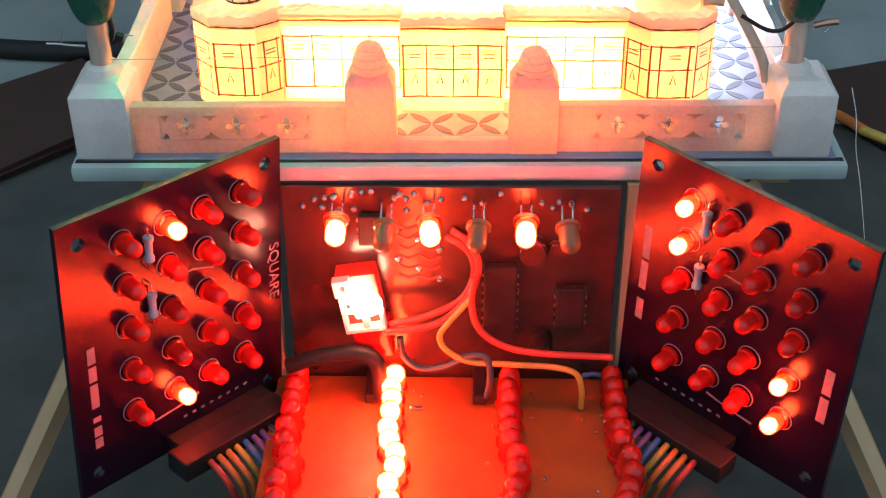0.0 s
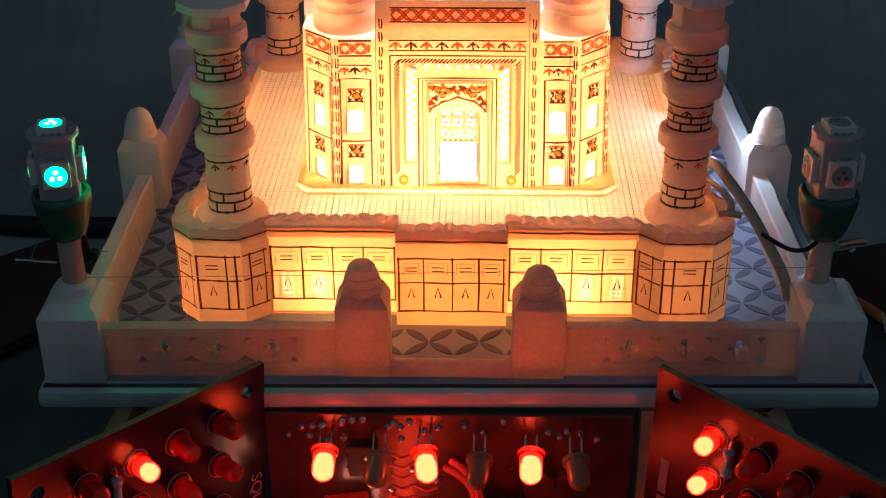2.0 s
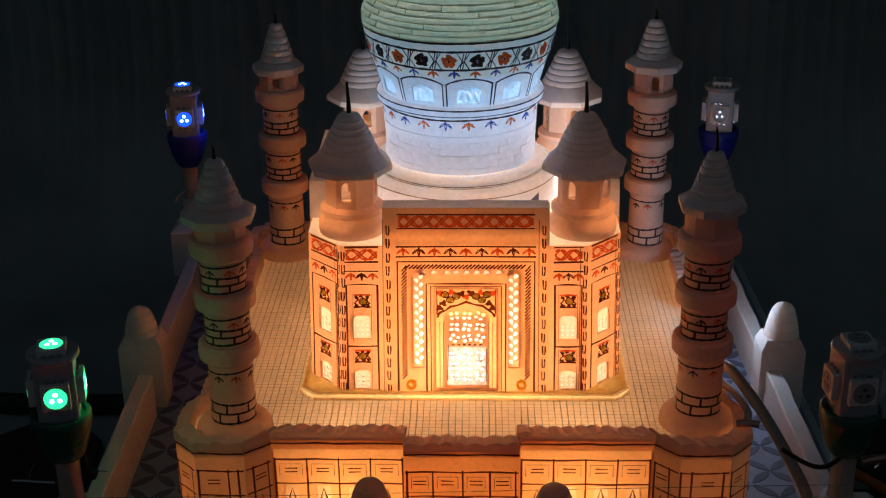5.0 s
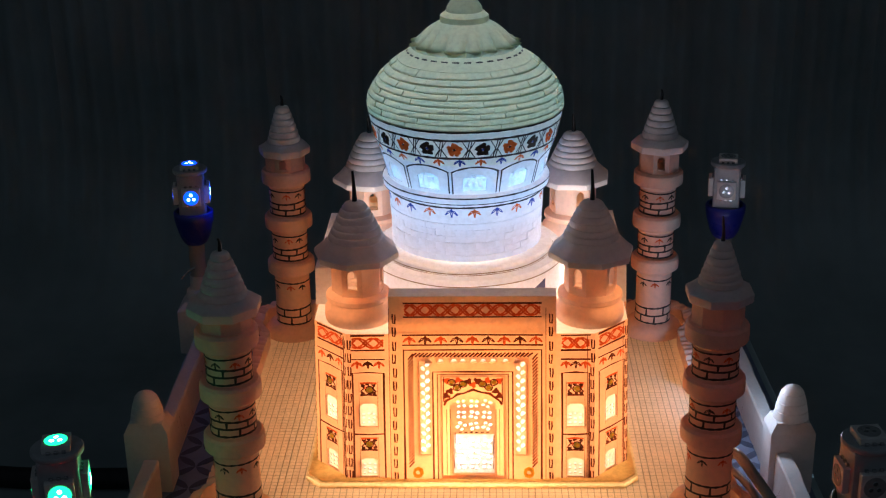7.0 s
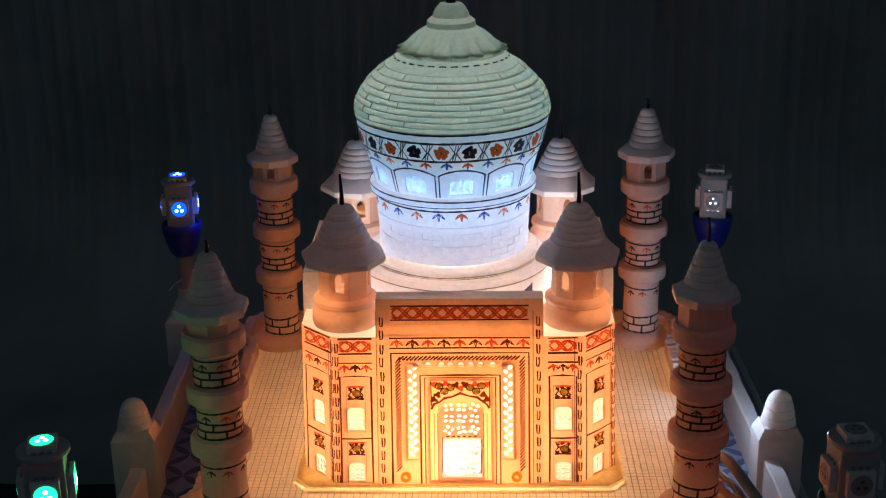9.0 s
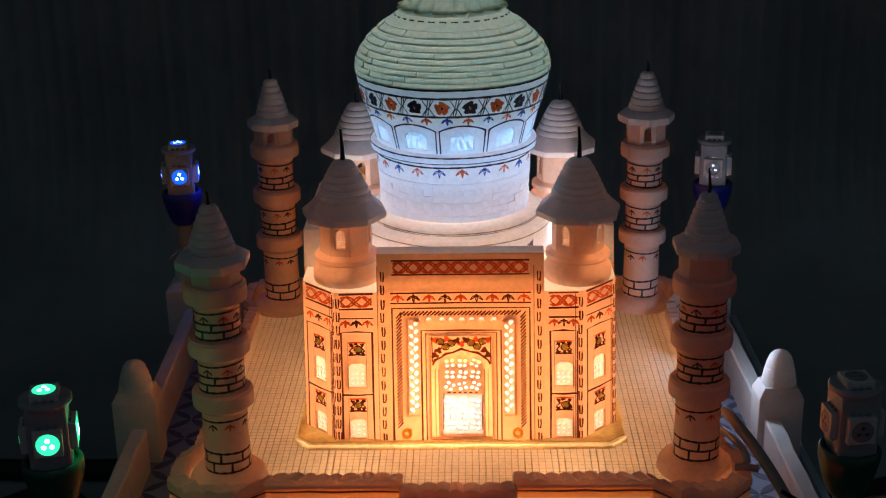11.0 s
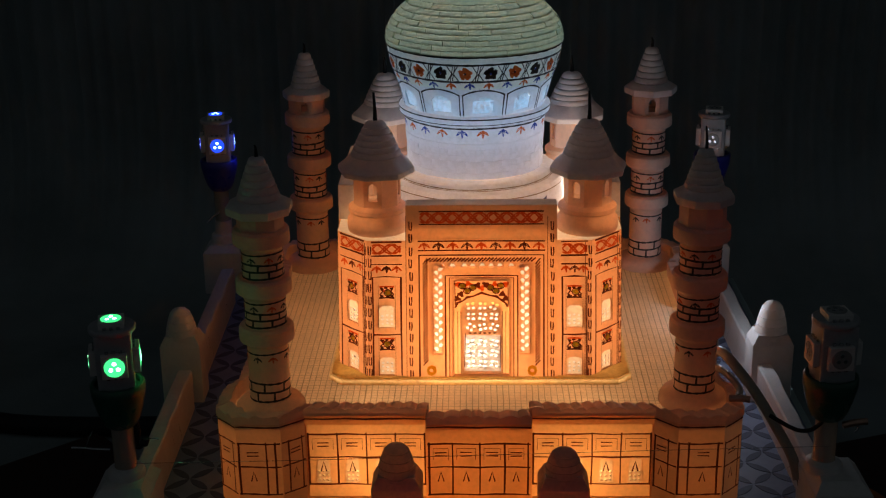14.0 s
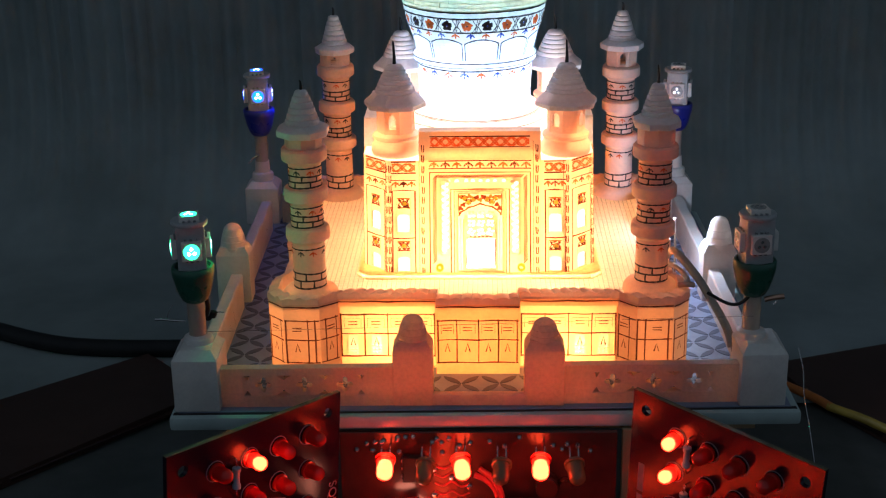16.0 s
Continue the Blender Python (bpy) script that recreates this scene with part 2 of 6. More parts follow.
def finish(bm, name, mat, smooth=None):
    me = bpy.data.meshes.new(name)
    bmesh.ops.recalc_face_normals(bm, faces=bm.faces[:])
    for v in bm.verts:
        v.co *= CM
    bm.to_mesh(me)
    bm.free()
    me.materials.append(mat)
    if smooth is not None:
        for p in me.polygons:
            p.use_smooth = True
        me.set_sharp_from_angle(angle=radians(smooth))
    return me


def part(name, bm, mat, parent, label="", smooth=None, m=None):
    ob = new(name, finish(bm, name, mat, smooth))
    ob.parent = parent
    if m is not None:
        ob.matrix_basis = m
    if label:
        ob["label"] = label
    return ob


def solo(name, bm, mat, label, category, group="", kind="", smooth=None, at=(0, 0, 0)):
    ob = new(name, finish(bm, name, mat, smooth))
    ob.location = Vector(at) * CM
    return tagged(ob, label, category, group, kind)


def cmpose(x, y, z, rx=0, ry=0, rz=0):
    return pose(x * CM, y * CM, z * CM, rx, ry, rz)


def box(bm, x0, x1, y0, y1, z0, z1, bevel=0.0, m=None):
    r = bmesh.ops.create_cube(bm, size=1.0)
    vs = r["verts"]
    for v in vs:
        v.co = Vector((x0 + (v.co.x + 0.5) * (x1 - x0), y0 + (v.co.y + 0.5) * (y1 - y0), z0 + (v.co.z + 0.5) * (z1 - z0)))
    if m is not None:
        for v in vs:
            v.co = m @ v.co
    if bevel:
        es = list({e for v in vs for e in v.link_edges})
        bmesh.ops.bevel(bm, geom=es, offset=bevel, segments=2, affect="EDGES", profile=0.6)
    return bm


def lathe(bm, profile, seg=32, m=None, cap=True, radial=None):
    """Turns a profile of (r, z) rows round z. radial(angle, r, z) may change the radius."""
    rings = []
    for r, z in profile:
        ring = []
        for k in range(seg):
            a = 2 * math.pi * k / seg
            q = radial(a, r, z) if radial else r
            co = Vector((q * math.cos(a), q * math.sin(a), z))
            ring.append(bm.verts.new(m @ co if m is not None else co))
        rings.append(ring)
    for a, b in zip(rings, rings[1:]):
        for k in range(seg):
            bm.faces.new((a[k], a[(k + 1) % seg], b[(k + 1) % seg], b[k]))
    if cap:
        bm.faces.new(rings[0][::-1])
        bm.faces.new(rings[-1])
    return bm


def prism(bm, outline, z0, z1, top=True, bottom=True):
    lo = [bm.verts.new((x, y, z0)) for x, y in outline]
    hi = [bm.verts.new((x, y, z1)) for x, y in outline]
    k = len(outline)
    for i in range(k):
        bm.faces.new((lo[i], lo[(i + 1) % k], hi[(i + 1) % k], hi[i]))
    if top:
        bm.faces.new(hi)
    if bottom:
        bm.faces.new(lo[::-1])
    return bm


def smooth_path(points, steps=8):
    p = [Vector(q) for q in points]
    p = [2 * p[0] - p[1]] + p + [2 * p[-1] - p[-2]]
    out = []
    for i in range(1, len(p) - 2):
        for k in range(steps):
            t = k / steps
            a, b, c, d = p[i - 1], p[i], p[i + 1], p[i + 2]
            out.append(0.5 * (2 * b + (c - a) * t + (2 * a - 5 * b + 4 * c - d) * t * t + (3 * b - a - 3 * c + d) * t ** 3))
    return out + [p[-2]]


def tube(bm, points, r, seg=8, steps=8, taper=None):
    path = smooth_path(points, steps) if steps > 1 else [Vector(q) for q in points]
    rings, side = [], None
    for i, q in enumerate(path):
        d = (path[min(i + 1, len(path) - 1)] - path[max(i - 1, 0)]).normalized()
        side = (side - d * side.dot(d)).normalized() if side is not None else d.orthogonal().normalized()
        up = d.cross(side)
        rr = r if taper is None else r + (taper - r) * i / (len(path) - 1)
        rings.append([bm.verts.new(q + rr * (math.cos(2 * math.pi * k / seg) * side + math.sin(2 * math.pi * k / seg) * up)) for k in range(seg)])
    for a, b in zip(rings, rings[1:]):
        for k in range(seg):
            bm.faces.new((a[k], a[(k + 1) % seg], b[(k + 1) % seg], b[k]))
    bm.faces.new(rings[0][::-1])
    bm.faces.new(rings[-1])
    return bm


def flat(x0, y0, dx, dy):
    """A wall that starts at (x0, y0) and runs along (dx, dy); outside is to the right of that way."""
    return lambda s, z, off: Vector((x0 + dx * s + dy * off, y0 + dy * s - dx * off, z))


def roundwall(radius, cx=0.0, cy=0.0, start=-math.pi / 2):
    """The outside of a turned wall; radius(z). s runs along the circle in radians."""
    return lambda s, z, off: Vector((cx + (radius(z) + off) * math.cos(start + s), cy + (radius(z) + off) * math.sin(start + s), z))


def stroke(bm, wall, points, width, off=0.012, close=False, ks=1.0):
    """A brush line along points (s, z) on a wall. ks turns s into cm where s is an angle."""
    width *= 1.22
    pts = list(points) + ([points[0]] if close else [])
    vs = []
    for i, (s, z) in enumerate(pts):
        s0, z0 = pts[max(i - 1, 0)]
        s1, z1 = pts[min(i + 1, len(pts) - 1)]
        dx, dz = (s1 - s0) * ks, z1 - z0
        q = math.hypot(dx, dz) or 1.0
        nx, nz = -dz / q * width / 2, dx / q * width / 2
        w = 1.0 + 0.25 * math.sin(7.3 * s + 5.1 * z + 1.7 * i)
        vs.append((bm.verts.new(wall(s + nx * w / ks, z + nz * w, off)), bm.verts.new(wall(s - nx * w / ks, z - nz * w, off))))
    for a, b in zip(vs, vs[1:]):
        bm.faces.new((a[0], b[0], b[1], a[1]))


def blob(bm, wall, s, z, rs, rz, off=0.012, ks=1.0, n=9, wob=0.2, turn=0.0):
    ring = []
    for k in range(n):
        a = 2 * math.pi * k / n + turn
        w = 1 + wob * math.sin(3 * a + 11 * s + 7 * z)
        ring.append(bm.verts.new(wall(s + rs * w * math.cos(a) / ks, z + rz * w * math.sin(a), off)))
    bm.faces.new(ring)


def leafmark(bm, wall, s, z, size, off=0.012, ks=1.0, width=0.021):
    """The small three-stroke painted leaf."""
    for dx, dz in ((-0.85, -0.60), (0.04, -0.98), (0.85, -0.60)):
        q = math.hypot(dx, dz)
        nx, nz = -dz / q * 0.12, dx / q * 0.12
        for sg in (-1, 1):
            mid = (s + (0.5 * dx + sg * nx) * size / ks, z + (0.12 + 0.5 * dz + sg * nz) * size)
            stroke(bm, wall, [(s, z + 0.12 * size), mid, (s + dx * size / ks, z + dz * size)], 0.8 * width, off, ks=ks)
    stroke(bm, wall, [(s - 0.10 * size / ks, z + 0.10 * size), (s, z + 0.22 * size), (s + 0.10 * size / ks, z + 0.10 * size)], width, off, ks=ks)


def pierced(bm, place, outer, holes, depth, back=False):
    """A sheet with outline outer and holes (lists of (s, z)), its reveals depth deep."""
    edges, loops = [], []
    for loop in [outer] + holes:
        vs = [bm.verts.new(place(s, z, 0.0)) for s, z in loop]
        loops.append(vs)
        edges += [bm.edges.new((vs[i], vs[(i + 1) % len(vs)])) for i in range(len(vs))]
    res = bmesh.ops.triangle_fill(bm, use_beauty=True, use_dissolve=False, edges=edges)
    faces = [g for g in res["geom"] if isinstance(g, bmesh.types.BMFace)]
    for n, (loop, vs) in enumerate(zip([outer] + holes, loops)):
        if n == 0 and not back:
            continue
        inner = [bm.verts.new(place(s, z, -depth)) for s, z in loop]
        for i in range(len(vs)):
            bm.faces.new((vs[i], vs[(i + 1) % len(vs)], inner[(i + 1) % len(vs)], inner[i]))
        if back:
            loops[n] = (vs, inner)
    if back:
        edges2 = []
        for vs, inner in loops:
            for i in range(len(inner)):
                e = bm.edges.get((inner[i], inner[(i + 1) % len(inner)]))
                edges2.append(e)
        bmesh.ops.triangle_fill(bm, use_beauty=True, use_dissolve=False, edges=edges2)
    return faces


def rect(s0, s1, z0, z1):
    return [(s0, z0), (s1, z0), (s1, z1), (s0, z1)]


# ------------------------------------------------------------------ setting
bm = bmesh.new()
N = 60
for j in range(N + 1):
    for i in range(N + 1):
        x, y = -150 + 300 * i / N, -120 + 162 * j / N
        bm.verts.new((x, y, 0.10 * noise.noise(Vector((x * 0.07, y * 0.07, 3.0)))))
bm.verts.ensure_lookup_table()
for j in range(N):
    for i in range(N):
        k = j * (N + 1) + i
        bm.faces.new((bm.verts[k], bm.verts[k + 1], bm.verts[k + N + 2], bm.verts[k + N + 1]))
solo("ground", bm, M_GROUND, "dark grey-green cloth spread under the model", "ground", kind="structure", smooth=60, at=(0, 0, GROUND))

bm = bmesh.new()
rows = 1800
sweep = [(42.0, 100.0), (42.0, 20.0), (42.0, 6.0), (42.0, 1.0)]
sweep += [(42.0 - 9.5 * (1 - math.cos(q * math.pi / 16)), 1.0 - 9.4 * math.sin(q * math.pi / 16)) for q in range(1, 9)]
sweep += [(28.0, -8.37), (22.0, -8.34), (17.5, -8.34)]
for i in range(rows + 1):
    x = -150 + 300 * i / rows
    rib = 0.16 * math.sin(x * 6.3 + 1.1 * math.sin(x * 0.31) + 0.6 * math.sin(x * 1.3)) + 0.10 * math.sin(x * 2.1) + 0.5 * math.sin(x * 0.37)
    for y, z in sweep:
        bm.verts.new((x, y + rib * min(1.0, max(0.0, (z + 8.3) / 6)), z))
bm.verts.ensure_lookup_table()
S = len(sweep)
for i in range(rows):
    for q in range(S - 1):
        a, b = S * i + q, S * (i + 1) + q
        bm.faces.new((bm.verts[a], bm.verts[b], bm.verts[b + 1], bm.verts[a + 1]))
solo("backdrop", bm, M_CURTAIN, "grey-green ribbed cloth hanging behind and sweeping onto the table", "curtain", kind="structure", smooth=50)

# ------------------------------------------------------------------ base plate, inlaid floor, fence
bm = bmesh.new()
box(bm, -9.0, 9.0, 0.0, 18.0, -0.42, 0.0, 0.13)
BASE = Matrix.Translation((0, 0.09, 0)) @ Matrix.Rotation(radians(1.2), 4, "Z") @ Matrix.Translation((0, -0.09, 0))   # the slab sits slightly askew under the building


def on_base(ob):
    ob.matrix_basis = BASE @ ob.matrix_basis
    return ob


plate = thing("base_plate", 0, 0, 0, "pale grey-green marble slab carrying the whole model", "base")
on_base(plate)
part("slab", bm, M_PLATE, plate, smooth=40)
bm = bmesh.new()
box(bm, -8.75, 8.75, 0.3, 17.7, -0.02, 0.05, 0.02)
part("floor_sheet", bm, M_INLAYBASE, plate, "white inlaid floor sheet")
bm = bmesh.new()
box(bm, -8.9, 8.9, 0.20, 0.34, -0.01, 0.018)
part("glue_line", bm, M_INK, plate, "dark glue line at the edge of the floor sheet")


def petal_mesh():
    bm = bmesh.new()
    for q in range(4):
        a = math.pi / 4 + q * math.pi / 2
        c, s = math.cos(a), math.sin(a)
        top, low = [], []
        for i in range(9):
            t = i / 8
            w = 0.112 * math.sin(math.pi * t) ** 0.75
            x = 0.02 + 0.73 * t
            top.append((x, w))
            low.append((x, -w))
        ring = top + low[-2:0:-1]
        lo = [bm.verts.new((c * x - s * y, s * x + c * y, 0.0)) for x, y in ring]
        hi = [bm.verts.new((c * x - s * y, s * x + c * y, 0.012)) for x, y in ring]
        bm.faces.new(hi)
        for i in range(len(ring)):
            bm.faces.new((lo[i], lo[(i + 1) % len(ring)], hi[(i + 1) % len(ring)], hi[i]))
    return finish(bm, "inlay_tile", M_LEAF)


petals = petal_mesh()
PITCH = 1.13
spots = [(-0.64 + PITCH * i, 1.94 + PITCH * j) for i in range(-6, 8) for j in range(14)]
spots = [(x, y) for x, y in spots if abs(x) < 7.5 and y < 16.8 and (abs(x) > 6.1 or abs(y - CY) > 6.1)]
for x, y in spots:
    t = new("inlay_tile", petals)
    t.parent = plate
    t.location = (x * CM, y * CM, 0.052 * CM)


def star(cx, cz, r):
    """A hole of four rounded petals set crosswise."""
    out = []
    for k in range(24):
        a = 2 * math.pi * k / 24
        q = r * (0.40 + 0.60 * abs(math.cos(2 * a)) ** 1.2)
        out.append((cx + q * math.sin(a), cz + q * math.cos(a)))
    return out


def fence(length, x, y, rz, label):
    """A low pierced wall; its length runs along local x, its outside faces local -y."""
    f = thing("fence", x, y, 0.05, label, "fence", "fence panels round the terrace", rz=rz)
    n = max(3, int((length - 1.3) / 1.17))
    w = n * 1.17
    s0 = (length - w) / 2
    bm = bmesh.new()
    pierced(bm, flat(0, 0, 1, 0), rect(0, length, 0, 1.20), [rect(s0, s0 + w, 0.34, 0.98)], 0.30, back=True)
    part("frame", bm, M_FENCE, f)
    bm = bmesh.new()
    holes = [star(s0 + 1.17 * (k + 0.5), 0.68, 0.24) for k in range(n)]
    for k in range(n + 1):
        c = s0 + 1.17 * k
        a = max(c - 0.22, s0 + 0.03)
        b = min(c + 0.22, s0 + w - 0.03)
        holes.append([(a, 0.965), (b, 0.965), (min(c + 0.08, b), 0.90), (min(max(c, a + 0.01), b - 0.01), 0.82), (max(c - 0.08, a), 0.90)] if a < c - 0.1 and b > c + 0.1 else [(a, 0.965), (b, 0.965), ((a + b) / 2, 0.80)])
        holes.append([(a, 0.355), (max(c - 0.08, a), 0.44), (min(max(c, a + 0.01), b - 0.01), 0.52), (min(c + 0.08, b), 0.44), (b, 0.355)] if a < c - 0.1 and b > c + 0.1 else [(a, 0.355), ((a + b) / 2, 0.50), (b, 0.355)])
    pierced(bm, flat(0, 0.03, 1, 0), rect(s0, s0 + w, 0.34, 0.98), holes, 0.25, back=True)
    part("lattice", bm, M_FENCE, f, "pierced star lattice")
    return f


def plain_fence(x, y0, y1, label, seed):
    """A solid low wall along y, its top slightly worn, with thin cracks."""
    f = thing("fence", x, 0, 0.05, label, "fence", "fence panels round the terrace")
    rnd = random.Random(seed + int(y0 * 10))
    bm = bmesh.new()
    n = 24
    rings = []
    for i in range(n + 1):
        y = y0 + (y1 - y0) * i / n
        h = 1.19 + 0.012 * math.sin(2.1 * y + seed) + 0.008 * math.sin(6.3 * y)
        e = 0.012 * math.sin(3.1 * y + 2 * seed)
        rings.append([bm.verts.new(p) for p in ((0.0, y, 0.0), (0.40, y, 0.0), (0.40 + e, y, h - 0.05), (0.36 + e, y, h), (0.04, y, h), (0.0, y, h - 0.05))])
    for a, b in zip(rings, rings[1:]):
        for k in range(6):
            bm.faces.new((a[k], a[(k + 1) % 6], b[(k + 1) % 6], b[k]))
    bm.faces.new(rings[0])
    bm.faces.new(rings[-1][::-1])
    part("wall", bm, M_SOLID, f, smooth=30)
    wall = flat(0.41, y0, 0, 1) if x < 0 else (lambda s, z, off: Vector((-0.012 - off, y0 + s, z)))
    for k in range(5):
        s, z = rnd.uniform(0.3, y1 - y0 - 0.5), rnd.uniform(0.35, 1.05)
        pts = [(s, z)]
        for q in range(4):
            s, z = s + rnd.uniform(-0.06, 0.14), z - rnd.uniform(0.03, 0.14)
            pts.append((s, max(0.05, z)))
        bm = bmesh.new()
        stroke(bm, wall, pts, 0.012, 0.008)
        part("crack", bm, M_SCRIBE, f)
    return f


on_base(fence(5.1, -7.70, 0.58, 0, "white alabaster fence panel pierced with four-point stars"))
on_base(fence(5.1, 2.30, 0.58, 0, "white alabaster fence panel pierced with four-point stars"))
for sx in (-1, 1):
    for y0, y1 in ((1.75, 8.15), (9.45, 16.05)):
        if sx < 0:
            on_base(plain_fence(-8.38, y0, y1, "long plain alabaster side fence with fine cracks", 1))
        else:
            on_base(plain_fence(7.68, y0, y1, "long plain alabaster side fence with fine cracks", 5))
on_base(fence(15.0, 7.3, 17.25, 180, "white alabaster back fence with pierced stars"))
bm = bmesh.new()
box(bm, -1.30, 1.36, 0.50, 0.74, 0.05, 0.40, 0.03)
solo("threshold", bm, M_FENCE, "low white alabaster threshold between the gate posts", "threshold")


def bullet(bm, z0, z1, r, ax=0.0, ay=0.0, sx=1.0, sy=1.0):
    prof = []
    for i in range(15):
        t = i / 14
        rr = r * (1 - 0.50 * t ** 1.6) * (1 - t ** 12) ** 0.5
        zz = z0 + (z1 - z0) * t
        prof.append((max(rr, 0.02), zz))
        if i % 3 == 2 and i < 12:
            prof += [(rr - 0.022, zz + 0.006), (rr - 0.022, zz + 0.022), (rr - 0.004, zz + 0.028)]
    lathe(bm, prof, 28, Matrix.Translation((ax, ay, 0)) @ Matrix.Diagonal((sx, sy, 1, 1)))


def gate_post(x, y, label, rz=0.0, top=2.78, name="gate_post", group="gate posts", mat=M_FENCE):
    g = thing(name, x, y, 0.05, label, "post", group, rz=rz)
    bm = bmesh.new()
    box(bm, -0.57, 0.57, -0.45, 0.45, 0.0, 1.72, 0.05)
    part("block", bm, mat, g, smooth=35)
    bm = bmesh.new()
    lo = [(-0.565, -0.445), (0.565, -0.445), (0.565, 0.445), (-0.565, 0.445)]
    a = [bm.verts.new((px, py, 1.70)) for px, py in lo]
    b = [bm.verts.new((px * 0.74, py * 0.80, 1.98)) for px, py in lo]
    for i in range(4):
        bm.faces.new((a[i], a[(i + 1) % 4], b[(i + 1) % 4], b[i]))
    bm.faces.new(b)
    part("shoulder", bm, mat, g)
    bm = bmesh.new()
    bullet(bm, 1.80, top, 0.46, sy=0.9)
    part("pointed_top", bm, mat, g, smooth=50)
    return g


gate_post(-1.85, 0.93, "white alabaster gate post with a bullet-shaped top", top=2.68)
gate_post(1.91, 0.93, "white alabaster gate post with a bullet-shaped top", top=2.56)
gate_post(-8.34, 8.8, "white alabaster side fence post with a pointed top", 1.2, 2.75, "fence_post", "side fence posts", M_SOLID)
gate_post(8.10, 8.8, "white alabaster side fence post with a pointed top", 1.2, 2.90, "fence_post", "side fence posts", M_SOLID)


def corner_lamp(x, y, z, sock, lit, die, label, rz):
    """The lamp on a corner block: resin tube, flared socket, small circuit lamp with five chips."""
    g = thing("post_lamp", x, y, z, label, "lamp", "corner lamps", rz=rz)
    bm = bmesh.new()
    lathe(bm, [(0.27, 0.0), (0.25, 0.1), (0.25, 1.45)], 20)
    part("tube", bm, M_GLASS, g, "clear resin tube", smooth=50)
    bm = bmesh.new()
    lathe(bm, [(0.29, 1.08), (0.36, 1.14), (0.45, 1.32), (0.52, 1.55), (0.575, 1.78), (0.605, 1.92), (0.61, 2.12), (0.575, 2.16), (0.51, 2.16), (0.49, 2.05)], 28)
    part("socket", bm, sock, g, smooth=45)
    bm = bmesh.new()
    box(bm, -0.40, 0.40, -0.40, 0.40, 2.02, 3.42, 0.05)
    body = part("circuit_body", bm, M_BODY, g, "grey circuit board lamp body")
    bm = bmesh.new()
    lathe(bm, [(0.50, 3.40), (0.52, 3.43), (0.52, 3.50), (0.50, 3.53)], 28)
    part("cap", bm, M_BODY, body, smooth=40)

    def chip(m):
        bm = bmesh.new()
        box(bm, -0.28, 0.28, -0.28, 0.28, 0.0, 0.15, 0.02)
        c = part("chip", bm, M_CHIP, g, "white square lamp chip", m=m)
        bm = bmesh.new()
        lathe(bm, [(0.225, 0.145), (0.225, 0.158), (0.18, 0.162)], 20)
        part("lens", bm, lit, c)
        bm = bmesh.new()
        for k in range(3):
            a = math.pi / 2 + k * 2 * math.pi / 3
            lathe(bm, [(0.052, 0.160), (0.045, 0.170)], 8, Matrix.Translation((0.09 * math.cos(a), 0.09 * math.sin(a), 0)))
        part("die", bm, die, c)
        bm = bmesh.new()
        for k in range(3):
            for s in (-1, 1):
                box(bm, -0.19 + 0.15 * k, -0.11 + 0.15 * k, 0.28 if s > 0 else -0.34, 0.34 if s > 0 else -0.28, 0.0, 0.06, 0.01)
        part("solder_joint", bm, M_STEEL, c)

    chip(cmpose(0, 0, 3.53))
    for k in range(4):
        chip(cmpose(0, 0, 2.74, 0, 0, 90 * k) @ cmpose(0, -0.40, 0, 90, 0, 0))
    return g


def corner_block(x, y, label, shift=0.0):
    g = thing("corner_block", x, y, 0.05, label, "pedestal", "corner blocks")
    bm = bmesh.new()
    f = -0.98 if y < 9 else -0.66
    h = 1.60 if y < 9 else 1.48
    box(bm, -0.66, 0.66, f, 0.66, 0.0, h, 0.07)
    part("block", bm, M_SOLID, g, smooth=35)
    bm = bmesh.new()
    lo = [(-0.65, f + 0.01), (0.65, f + 0.01), (0.65, 0.65), (-0.65, 0.65)]
    a = [bm.verts.new((px, py, h - 0.04)) for px, py in lo]
    b = [bm.verts.new((px * 0.68, py * 0.68, h + 0.20)) for px, py in lo]
    for i in range(4):
        bm.faces.new((a[i], a[(i + 1) % 4], b[(i + 1) % 4], b[i]))
    bm.faces.new(b)
    part("shoulder", bm, M_SOLID, g)
    bm = bmesh.new()
    lathe(bm, [(0.42, h + 0.16), (0.43, 1.90), (0.40, 1.97), (0.30, 2.02), (0.28, 2.46 if y > 9 else 2.04)], 24, Matrix.Translation((shift, 0, 0)))
    part("collar", bm, M_SOLID, g, smooth=40)
    return g


for x, y, sock, lit, lab, rz in (
    (-8.20, 1.25, M_GSOCK, (M_GREENLIT, M_GREENDIE), "small post lamp with dark green socket, lit green", 12),
    (7.92, 1.25, M_GSOCK, (M_LENS, M_STEEL), "small grey post lamp with dark green socket, switched off", 5),
    (-8.45, 17.45, M_BSOCK, (M_BLUELIT, M_BLUEDIE), "small post lamp with dark blue socket, lit blue", 8),
    (7.92, 17.45, M_BSOCK, (M_LENS, M_STEEL), "small grey post lamp with dark blue socket, switched off", -12),
):
    shift = -0.26 if x > 0 and y < 9 else 0.0
    on_base(corner_block(x, y, "white alabaster corner block carrying a lamp", shift))
    on_base(corner_lamp(x + shift, y, 2.03 if y < 9 else 2.48, sock, *lit, lab, rz))

# ------------------------------------------------------------------ terrace (plinth)
side = [(-6.3, -5.75), (-5.75, -6.3), (-4.72, -6.3), (-4.2, -6.0), (-1.25, -6.0), (-1.25, -6.3), (1.25, -6.3), (1.25, -6.0), (4.2, -6.0), (4.72, -6.3)]


